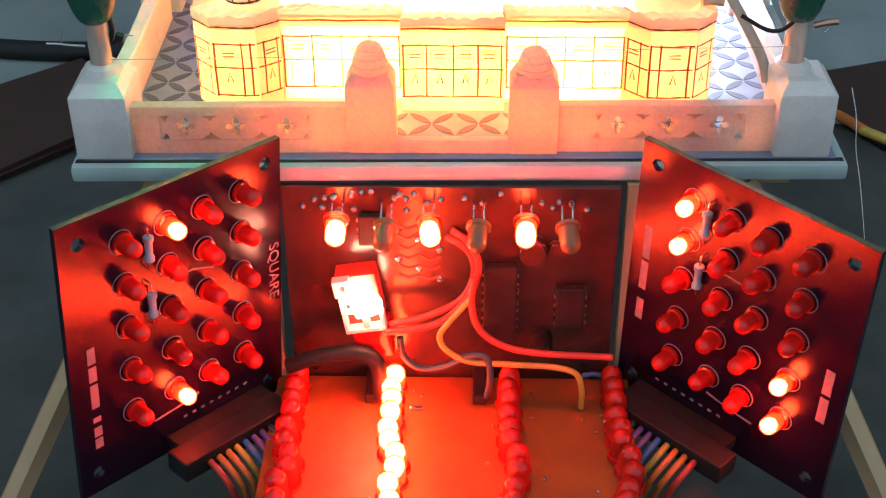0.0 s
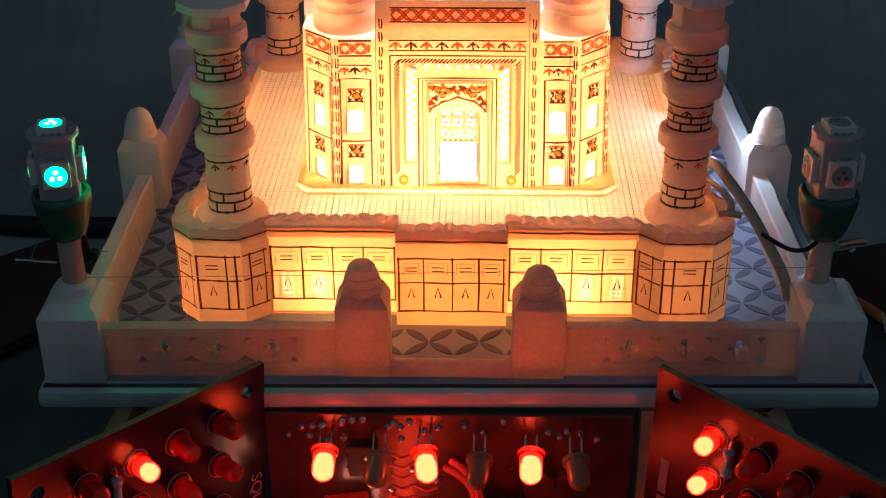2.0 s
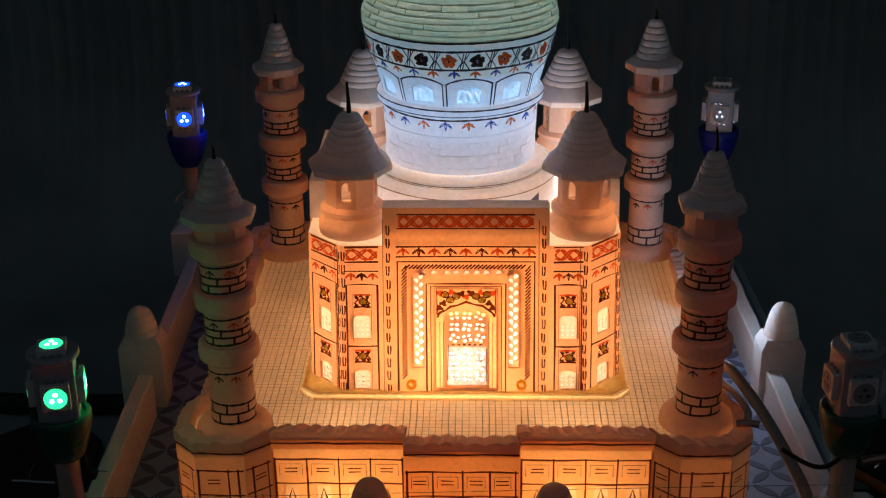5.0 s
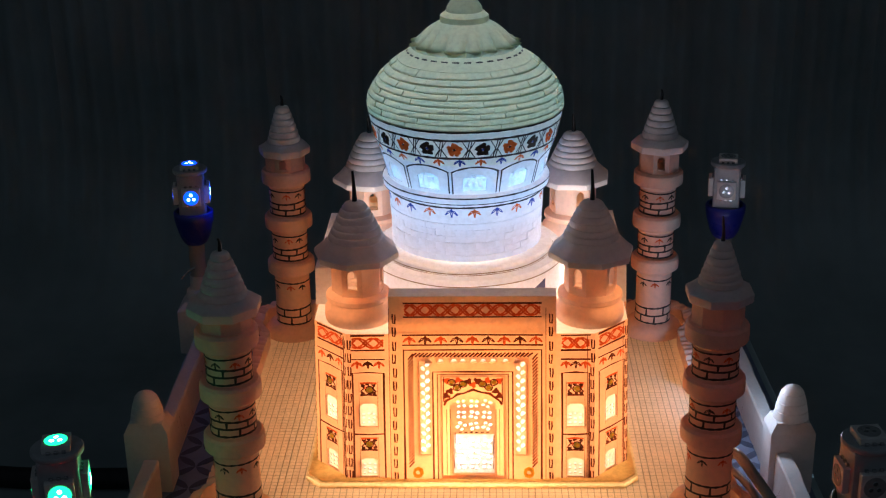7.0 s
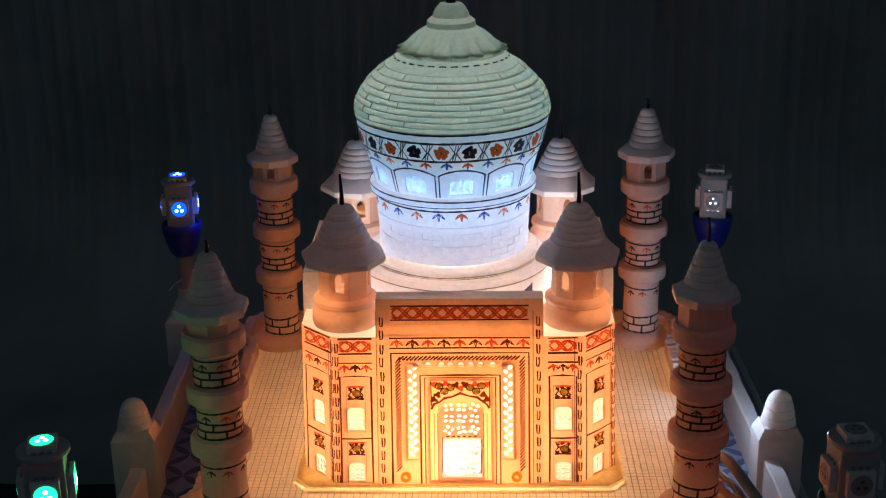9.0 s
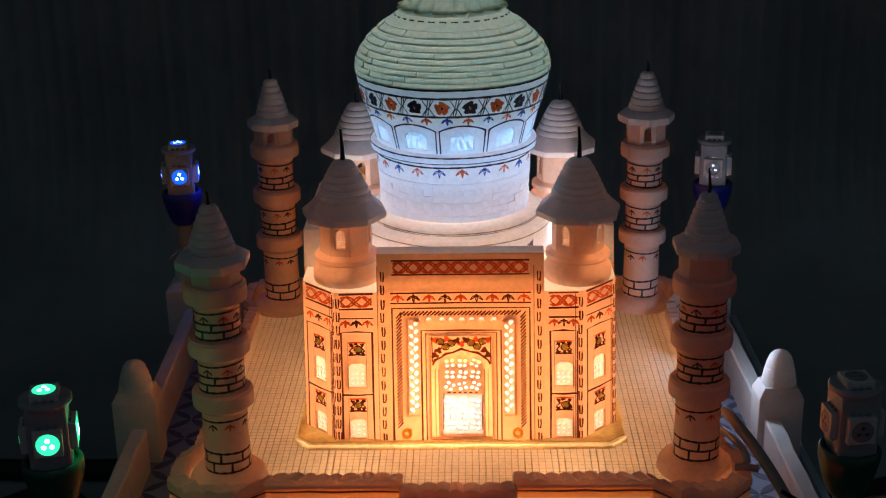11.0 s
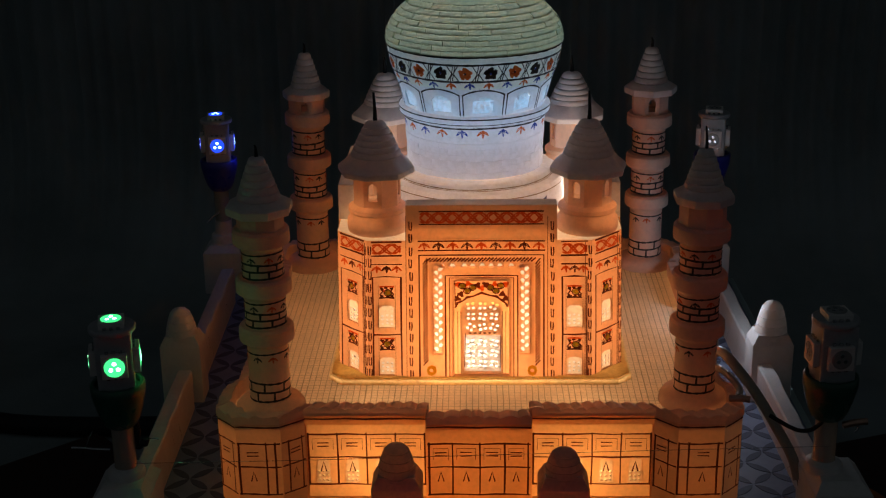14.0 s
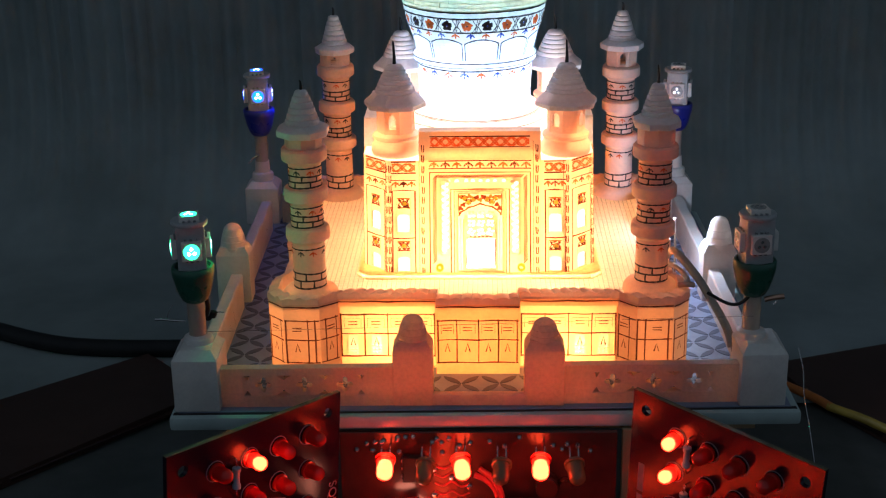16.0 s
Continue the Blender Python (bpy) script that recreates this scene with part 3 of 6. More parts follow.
def turned(p, k):
    for _ in range(k):
        p = (-p[1], p[0])
    return p


outline = [turned(p, k) for k in range(4) for p in side]
outline[:12] = [(-6.3, -5.75), (-5.8, -6.25), (-4.72, -6.25), (-4.2, -5.8), (-1.25, -5.8), (-1.25, -6.25), (1.25, -6.25), (1.25, -5.8), (4.2, -5.8), (4.72, -6.25), (5.8, -6.25), (6.3, -5.75)]
terrace = thing("terrace", 0, CY, 0.05, "glowing orange alabaster terrace with painted panels and scalloped rim", "plinth")
TOP = FLOOR_Z - 0.05
M_PANEL = alabaster("thin_wall_panel", (0.84, 0.78, 0.70), (0.74, 0.67, 0.58), (1.0, 0.42, 0.12), 0.58)
M_BASTION = alabaster("bastion_alabaster", (0.76, 0.60, 0.47), (0.66, 0.51, 0.39), (1.0, 0.37, 0.11), 0.32)
# terrace stone dimmed in the material, so side and back walls glow less
M_DIMSIDE = alabaster("dimmed_side_alabaster", (0.76, 0.62, 0.50), (0.66, 0.53, 0.42), (1.0, 0.45, 0.18), 0.14)
M_PANE = alabaster("terrace_pane", (0.84, 0.78, 0.70), (0.74, 0.67, 0.58), (1.0, 0.54, 0.23), 0.64)
M_TERRACE = alabaster("terrace_alabaster", (0.76, 0.59, 0.44), (0.66, 0.50, 0.36), (1.0, 0.32, 0.07), 0.48)
lines = bmesh.new()
K = len(outline)
LW = 0.034
for i in range(K):
    (xa, ya), (xb, yb) = outline[i], outline[(i + 1) % K]
    ln = math.hypot(xb - xa, yb - ya)
    wall = flat(xa, ya, (xb - xa) / ln, (yb - ya) / ln)
    j = i % 10
    bm = bmesh.new()
    jit = random.Random(i)
    if j in (3, 7):
        pz0, pz1 = 0.04, 2.02
        pierced(bm, wall, rect(0, ln, 0, 2.3), [rect(0.04, ln - 0.04, pz0, pz1)], 0.05)
        part("wall", bm, (M_TERRACE if j in (3, 4, 5, 6, 7) else M_BASTION) if i < 10 or i == K - 1 else M_DIMSIDE, terrace)
        cells = [0.06 + (ln - 0.12) * k / 4 for k in range(5)]
        fans, holes = [], []
        for k in (0, 1, 2) if j == 3 else (1, 2, 3):
            c = (cells[k] + cells[k + 1]) / 2
            fans.append([(c - 0.19, 0.41), (c + 0.19, 0.41), (c + 0.15, 1.06), (c - 0.14, 1.06)])
            for q in range(9):
                hx, hz, hr = c - 0.105 + 0.105 * (q % 3), 0.49 + 0.115 * (q // 3), jit.uniform(0.034, 0.046)
                holes.append([(hx + hr * jit.uniform(0.8, 1.1) * math.cos(1.257 * n + q), hz + hr * jit.uniform(0.8, 1.1) * math.sin(1.257 * n + q)) for n in range(5)])
        bm = bmesh.new()
        pw = lambda s, z, off, wall=wall: wall(s, z, off - 0.05)
        pierced(bm, pw, rect(0.04, ln - 0.04, pz0, pz1), fans, 0.03)
        part("panel", bm, M_PANEL if i < 10 else M_DIMSIDE, terrace, "bright thin alabaster panel with drawn cells")
        for k, fan in enumerate(fans):
            bm = bmesh.new()
            pierced(bm, lambda s, z, off: pw(s, z, off - 0.008), fan, holes[9 * k:9 * k + 9], 0.04)
            part("carved_window", bm, M_PANE if i < 10 else M_DIMSIDE, terrace, "pale carved window with small holes")
        bm = bmesh.new()
        for h in holes:
            bm.faces.new([bm.verts.new(pw(s, z, -0.05)) for s, z in h])
        part("pane", bm, M_COURSE if i < 10 else M_DIMSIDE, terrace, "small pierced window pane")
        lwall, verts = pw, cells
    else:
        bm.faces.new([bm.verts.new(wall(s, z, 0)) for s, z in rect(0, ln, 0, 2.3)])
        part("wall", bm, (M_TERRACE if j in (3, 4, 5, 6, 7) else M_BASTION) if i < 10 or i == K - 1 else M_DIMSIDE, terrace)
        lwall = wall
        verts = {5: [0.06, 0.62, 1.27, 1.86, 2.42], 1: [0.06, 0.71, 0.93], 9: [0.02, 0.26, 0.95], 0: [0.05, 0.58], 2: [0.2, 0.58], 8: [0.05, 0.42], 4: [0.0, 0.0], 6: [0.0, 0.0]}[j]
    w = lambda s, z: (s, z + 0.012 * math.sin(5 * s + i))
    stroke(lines, wall, [w(ln * k / 6, 2.18) for k in range(7)], LW)
    for z in (1.74, 1.12, 0.38) if j not in (4, 6) else ():
        stroke(lines, lwall, [w(0.02 + (ln - 0.04) * k / 6, z) for k in range(7)], LW)
    for s in verts if j not in (4, 6) else ():
        stroke(lines, lwall, [(s, 0.36), (s + jit.uniform(-0.015, 0.015), 1.1), (s, 1.78)], LW)
    for a, b in zip(verts, verts[1:]):
        if b - a < 0.3:
            continue
        c = (a + b) / 2
        for dz in (1.42, 1.51):
            stroke(lines, lwall, [(c - 0.14, dz + jit.uniform(-0.01, 0.01)), (c + 0.14, dz)], 0.024)
        stroke(lines, lwall, [(c - 0.07, 0.73), (c, 0.99), (c + 0.07, 0.73)], 0.03)
        if j in (3, 5, 7):
            stroke(lines, lwall, [(a + 0.1, 1.32), (a + 0.1, 1.62), (b - 0.1, 1.62), (b - 0.1, 1.32)], 0.010)
part("line_painting", lines, M_THININK, terrace, "black brush lines")

rim = bmesh.new()
ring_o, ring_t, ring_i, ring_b = [], [], [], []
for i in range(K):
    (xa, ya), (xb, yb) = outline[i], outline[(i + 1) % K]
    ln = math.hypot(xb - xa, yb - ya)
    n = max(1, round(ln / 0.34))
    for k in range(n * 6):
        t = k / (n * 6)
        x, y = xa + (xb - xa) * t, ya + (yb - ya) * t
        f = 1.0 + 0.025 / 6.2
        g = 1.0 - 0.26 / 6.2
        z = 2.44 + 0.075 * abs(math.sin(math.pi * n * t + 0.5 * math.sin(3 * i + 9 * t))) ** 0.8 + 0.02 * math.sin(11 * t + 2 * i)
        ring_b.append(rim.verts.new((x * f, y * f, 2.26)))
        ring_o.append(rim.verts.new((x * f, y * f, z - 0.03)))
        ring_t.append(rim.verts.new((x * g, y * g, z)))
        ring_i.append(rim.verts.new((x * g, y * g, TOP - 0.02)))
R = len(ring_o)
for i in range(R):
    q = (i + 1) % R
    for a, b in ((ring_b, ring_o), (ring_o, ring_t), (ring_t, ring_i)):
        rim.faces.new((a[i], a[q], b[q], b[i]))
part("scalloped_rim", rim, M_MINARET, terrace, "scalloped alabaster parapet", smooth=30)
bm = bmesh.new()
# unseen openings added to pass terrace light into the shafts and base course
wells = [[(mx + 0.42 * math.cos(2 * math.pi * q / 16), my - CY + 0.42 * math.sin(2 * math.pi * q / 16)) for q in range(16)] for mx, my in ((-5.10, 3.88), (5.29, 4.30), (-5.17, 13.9), (5.16, 13.9))]
pierced(bm, lambda s, z, off: Vector((s, z, TOP + off)), [(x * 0.965, y * 0.965) for x, y in outline], wells + [[(3.62, -3.55), (3.62, 3.7), (-3.56, 3.7), (-3.56, -3.55)]], 0.05)
part("deck", bm, M_DECK, terrace, "scribed alabaster deck")
bm = bmesh.new()
deck = lambda s, z, off: Vector((s, z, TOP + off))
nl = 74
for k in range(nl + 1):
    q = -5.55 + 11.1 * k / nl
    lim = 5.5 if abs(q) > 4.3 else 5.62
    inside = abs(q) < 3.6
    for a, b in ((-lim, -3.6), (3.6, lim)) if inside else ((-lim, lim),):
        wob = 0.012 * math.sin(5.7 * k)
        m0 = (a + b) / 2
        stroke(bm, deck, [(q, a), (q + wob, m0), (q, b)], 0.017, 0.006)
        stroke(bm, deck, [(a, q), (m0, q + wob), (b, q)], 0.012, 0.009)
ob = part("scribed_grid", bm, M_DECKLINE, terrace, "fine scribed tile lines")
ob["kind"] = "stuff"

# ------------------------------------------------------------------ minarets


def octaneck(parent, r, z0, z1, mat, hole=0.6, name="neck", sides=(1, 3, 5, 7)):
    """Eight flat sides, every second one with an arched opening."""
    bm = bmesh.new()
    for k in range(8):
        a0, a1 = (math.pi / 8 + k * math.pi / 4 for k in (k, k + 1))
        p, q = (r * math.cos(a0), r * math.sin(a0)), (r * math.cos(a1), r * math.sin(a1))
        ln = math.hypot(q[0] - p[0], q[1] - p[1])
        wall = flat(p[0], p[1], (q[0] - p[0]) / ln, (q[1] - p[1]) / ln)
        holes = []
        if k in sides:
            w, h = 0.24 * ln, (z1 - z0) * hole
            zb = z0 + (z1 - z0) * 0.2
            c = ln / 2
            holes = [[(c - w, zb), (c + w, zb), (c + w, zb + 0.7 * h), (c + 0.7 * w, zb + 0.9 * h), (c, zb + h), (c - 0.7 * w, zb + 0.9 * h), (c - w, zb + 0.7 * h)]]
        pierced(bm, wall, rect(0, ln, z0, z1), holes, 0.09)
    return part(name, bm, mat, parent, "eight-sided lantern with arched openings")


def stepped(r0, r1, z0, z1, steps, power):
    """Rings of a turned cone, each with a small groove under the next."""
    out = []
    for k in range(steps):
        t0, t1 = k / steps, (k + 1) / steps
        ra = r1 + (r0 - r1) * (1 - t0) ** power
        rb = r1 + (r0 - r1) * (1 - t1) ** power
        za, zb = z0 + (z1 - z0) * t0, z0 + (z1 - z0) * t1
        rb = 0.35 * ra + 0.65 * rb
        h = zb - za
        out += [(ra - 0.022, za + 0.004), (ra - 0.004, za + 0.16 * h), (ra - 0.006, za + 0.32 * h), (rb + 0.016, zb - 0.22 * h), (rb - 0.012, zb - 0.03 * h)]
    return out


def roof_profile(r, z0, z1, top=0.14):
    """Wide eave, then a stepped cone."""
    prof = [(r * 0.66, z0 + 0.02), (r * 0.97, z0), (r, z0 + 0.05), (r, z0 + 0.19), (r * 0.96, z0 + 0.22), (r * 0.72, z0 + 0.33)]
    return prof + stepped(r * 0.66, top, z0 + 0.335, z1, 6, 0.85) + [(top * 0.4, z1 + 0.02)]


def facet(n):
    step = 2 * math.pi / n
    return lambda a, r, z: r * math.cos(step / 2) / math.cos((a % step) - step / 2) * 1.03


def minaret(x, y, label, rz, seed, rings, eave, eave_r, roof_top, spike=0.42, sides=(1, 3, 5, 7)):
    g = thing("minaret", x, y, FLOOR_Z, label, "minaret", "corner minarets", rz=rz)
    bm = bmesh.new()
    lathe(bm, [(0.86, 0.0), (0.84, 0.16), (0.76, 0.28), (0.55, 0.36), (0.49, 0.37)], 32, cap=False)
    part("pedestal", bm, M_MINARET, g, smooth=40)
    prof = []

    def ring(z0, z1, r):
        return [(0.49, z0 - 0.06), (0.55, z0), (r, z0 + 0.08), (r + 0.01, z0 + 0.2), (r, z1 - 0.06), (r - 0.05, z1), (0.49, z1 + 0.01)]

    za, zb, zc = rings
    prof = [(0.50, 0.34), (0.49, za - 0.28)]
    for zr, rr in ((za, 0.66), (zb, 0.66), (zc, 0.67)):
        prof += ring(zr - 0.22, zr + 0.23, rr)
    prof.append((0.52, zc + 0.28))
    bm = bmesh.new()
    lathe(bm, prof, 36, cap=False)
    part("shaft", bm, M_MINARET, g, "ringed tapering shaft", smooth=35)
    octaneck(g, 0.56, zc + 0.22, eave - 0.08, M_MINARET, sides=sides)
    bm = bmesh.new()
    lathe(bm, roof_profile(eave_r, eave - 0.11, roof_top), 24, radial=lambda a, r, z: facet(8)(a, r, z) if z < eave + 0.21 else r)
    part("roof", bm, M_BELL, g, "stepped conical roof", smooth=35)
    bm = bmesh.new()
    tube(bm, [(0, 0, roof_top - 0.05), (0.01, 0, roof_top + 0.2), (-0.02, 0.01, roof_top + spike)], 0.05, 8, 4, 0.02)
    part("spike", bm, M_BLACKPL, g, "thin dark finial wire", smooth=60)
    ink, red = bmesh.new(), bmesh.new()
    rnd = random.Random(seed)
    wall = roundwall(lambda z: 0.492)
    full = [2 * math.pi * k / 32 for k in range(33)]
    for z0, z1, rows in ((0.36, za - 0.30, 2), (za + 0.24, zb - 0.28, 2), (zb + 0.24, zc - 0.28, 2)):
        z0 += 0.05
        bh = 0.17 if z0 > 1 else 0.23
        for rr in range(rows + 1):
            zz = z0 + bh * rr
            stroke(ink, wall, [(a, zz + 0.012 * math.sin(2 * a + seed + rr)) for a in full], 0.042, ks=0.49)
        for rr in range(rows):
            for k in range(7):
                a = 2 * math.pi * (k + 0.5 * (rr % 2)) / 7 + rnd.uniform(-0.06, 0.06)
                stroke(ink, wall, [(a, z0 + bh * rr), (a + 0.02, z0 + bh * (rr + 1))], 0.040, ks=0.49)
        zt = z1 - 0.06 if z0 > 1 else z1 - 0.11
        stroke(ink, wall, [(a, zt + 0.012 * math.sin(2 * a + seed)) for a in full], 0.034, ks=0.49)
        for k in range(8):
            leafmark(ink if k % 2 else red, wall, 2 * math.pi * k / 8 + rnd.uniform(-0.1, 0.1), zt - 0.10, 0.13, ks=0.49)
    part("painted_bricks", ink, M_INK, g, "black brush drawn brick bands")
    part("painted_leaves", red, M_RED, g, "small red painted leaves")
    return g


minaret(-5.10, 3.88, "alabaster minaret with ringed shaft and painted brick bands, tinted green", 22.5, 1, (2.06, 3.29, 4.51), 5.21, 0.78, 6.42, 0.30, (1,))
minaret(5.29, 4.30, "alabaster minaret with ringed shaft and painted brick bands", 22.5, 2, (2.00, 3.19, 4.41), 5.28, 0.71, 6.43, 0.55, (1,))
minaret(-5.17, 13.90, "alabaster minaret with ringed shaft and painted brick bands", 0, 3, (2.08, 3.43, 4.75), 5.52, 0.69, 6.74, 0.30)
minaret(5.16, 13.90, "alabaster minaret with ringed shaft and painted brick bands", 0, 4, (2.13, 3.39, 4.64), 5.58, 0.76, 6.82, 0.30)

# ------------------------------------------------------------------ mausoleum block
BY = 9.05
PX = 0.05         # the portals stand a little off the middle
tomb = thing("mausoleum", 0.03, BY, FLOOR_Z, "orange glowing alabaster mausoleum with painted facade and pierced windows", "building")
HB, EB, HBAY, HPI = 3.60, 2.80, 3.80, 4.73
bm = bmesh.new()
oct8 = [(-EB, -HB), (EB, -HB), (HB, -EB), (HB, EB), (EB, HB), (-EB, HB), (-HB, EB), (-HB, -EB)]
CF, CC = 3.80, 3.45
course = [(-CC, -CF), (CC, -CF), (CF, -CC), (CF, CC), (CC, CF), (-CC, CF), (-CF, CC), (-CF, -CC)]
for grow, z0, z1 in ((1.0, 0.0, 0.13), (0.985, 0.13, 0.17)):
    prism(bm, [(x * grow, y * grow) for x, y in course], z0, z1, bottom=False)
part("base_course", bm, M_COURSE, tomb)
bm = bmesh.new()
wells = [[(mx + 0.6 * math.cos(2 * math.pi * q / 16), my - BY + 0.6 * math.sin(2 * math.pi * q / 16)) for q in range(16)] for mx, my in ((-2.53, 6.45), (2.75, 6.45), (-2.62, 11.75), (2.66, 11.75))]
light_slots = [[(-1.7, -3.55), (1.7, -3.55), (1.7, -3.24), (-1.7, -3.24)], [(3.24, -1.7), (3.55, -1.7), (3.55, 1.7), (3.24, 1.7)],
         [(-1.7, 3.24), (1.7, 3.24), (1.7, 3.55), (-1.7, 3.55)], [(-3.55, -1.7), (-3.24, -1.7), (-3.24, 1.7), (-3.55, 1.7)]]      # unseen openings added under the hollow portal walls to let bulb light up
pierced(bm, lambda s, z, off: Vector((s, z, HBAY + off)), oct8, wells + light_slots, 0.05)
part("roof_slab", bm, M_ROOF, tomb)


def lattice_band(bm, wall, s0, s1, z0, z1, n, width=0.030):
    """Two crossing waves, as painted along the cornice."""
    for ph in (0.0, 0.75, math.pi, math.pi + 0.75):
        stroke(bm, wall, [(s0 + (s1 - s0) * k / (n * 8), (z0 + z1) / 2 + (z1 - z0) / 2 * math.sin(math.pi * k / 8 + ph)) for k in range(n * 8 + 1)], width)


def window_holes(c):
    up = [(c - 0.20, 1.48), (c + 0.20, 1.48), (c + 0.20, 2.00), (c + 0.12, 2.07), (c - 0.12, 2.07), (c - 0.20, 2.00)]
    low = [(c - 0.19, 0.19), (c + 0.19, 0.19), (c + 0.19, 0.62), (c + 0.10, 0.67), (c - 0.10, 0.67), (c - 0.19, 0.62)]
    return [up, low]


def bay(wall, a, b, f, inks, seed):
    """One bay of the facade between a and b: wall, windows, painted frame."""
    ink, red, olive, scr, pane, carve, yel = inks
    rnd = random.Random(seed)
    c = (a + b) / 2
    holes = window_holes(c)
    bm = bmesh.new()
    pierced(bm, wall, rect(a, b, 0.165, HBAY), holes, 0.08)
    part("bay_wall", bm, M_WALL, f)
    for h in holes:
        zb, zt = min(z for _, z in h), max(z for _, z in h)
        petals = []
        for q in range(9):
            ux, uz, ur = c + (q % 3 - 1) * 0.118, zb + 0.085 + 0.108 * (q // 3) + 0.02 * (q % 2), rnd.uniform(0.036, 0.048)
            turn = rnd.uniform(0, 6)
            petals.append([(ux + ur * rnd.uniform(0.75, 1.15) * math.cos(turn + 1.05 * n), uz + ur * rnd.uniform(0.75, 1.1) * math.sin(turn + 1.05 * n)) for n in range(6)])
        pierced(carve, lambda s, z, off: wall(s, z, off - 0.045), h, petals, 0.02)
        for p in petals:
            pane.faces.new([pane.verts.new(wall(s, z, -0.063)) for s, z in p])
        # painted square over each window
        z0 = zt + 0.22
        for dz in (0.0, 0.30):
            stroke(ink if dz == 0 else red, wall, [(c - 0.19, z0 + dz), (c, z0 + dz + 0.01), (c + 0.19, z0 + dz)], 0.035)
        fx, fz = c + rnd.uniform(-0.04, 0.05), z0 + 0.15 + rnd.uniform(-0.02, 0.02)
        for ox, oz in ((-0.13, 0.05), (0.13, 0.06), (-0.12, 0.24), (0.12, 0.25), (0.02, 0.04), (-0.02, 0.27)):
            blob(ink, wall, c + ox, z0 + oz, rnd.uniform(0.045, 0.06), rnd.uniform(0.035, 0.05), 0.010 + 0.01 * abs(ox), n=7, wob=0.35)
        blob(olive, wall, fx, fz, 0.092, 0.082, 0.014, wob=0.3)
        stroke(ink, wall, [(fx + 0.098 * math.cos(q), fz + 0.088 * math.sin(q)) for q in (n * 0.785 for n in range(9))], 0.022, 0.016)
        blob(yel, wall, fx + 0.02, fz, 0.036, 0.032, 0.018)
        blob(red, wall, fx + rnd.choice((-0.11, 0.11)), fz + 0.05, 0.036, 0.032, 0.019)
        for sx in (-1, 1):
            stroke(ink, wall, [(c + sx * 0.12, z0 + 0.02), (c + sx * 0.17, z0 + 0.10), (c + sx * 0.10, z0 + 0.18), (c + sx * 0.16, z0 + 0.28)], 0.03, 0.02)
        for sx in (-1, 1):
            stroke(scr, wall, [(c + sx * 0.21, zb - 0.05), (c + sx * 0.21, z0 + 0.34)], 0.008)
    m = 0.13
    stroke(ink, wall, [(a + m, 0.10), (a + m + 0.01, 1.4), (a + m, 2.84), (c, 2.86), (b - m, 2.84), (b - m, 1.4), (b - m + 0.01, 0.06)], 0.035)
    stroke(ink, wall, [(a + m, 1.30), (c, 1.29), (b - m, 1.31)], 0.033)
    lattice_band(red, wall, a + m, b - m, 3.46, 3.70, 2, 0.036)
    for z in (3.40, 3.76):
        stroke(ink, wall, [(a + m - 0.03, z), (b - m + 0.03, z + 0.01)], 0.035)
    stroke(ink, wall, [(a + m - 0.03, 3.18), (b - m + 0.03, 3.18)], 0.027)
    for k in range(3):
        leafmark(red if k != 1 else ink, wall, a + m + (b - a - 2 * m) * (0.15 + 0.35 * k), 3.10, 0.15, width=0.029)


def ticks(ink, wall, s, z0, z1, seed):
    """The row of little hooked strokes on a pilaster."""
    rnd = random.Random(seed)
    stroke(ink, wall, [(s - 0.115, z0), (s - 0.115, z1)], 0.013)
    n = int((z1 - z0) / 0.33)
    for k in range(n):
        z = z0 + 0.05 + 0.33 * k + rnd.uniform(-0.01, 0.01)
        d = rnd.uniform(-0.012, 0.012)
        stroke(ink, wall, [(s - 0.030 + d, z + 0.23), (s - 0.028 + d, z + 0.08), (s - 0.022 + d, z + 0.01), (s + 0.02 + d, z), (s + 0.034 + d, z + 0.10), (s + 0.03 + d, z + 0.22)], 0.027)


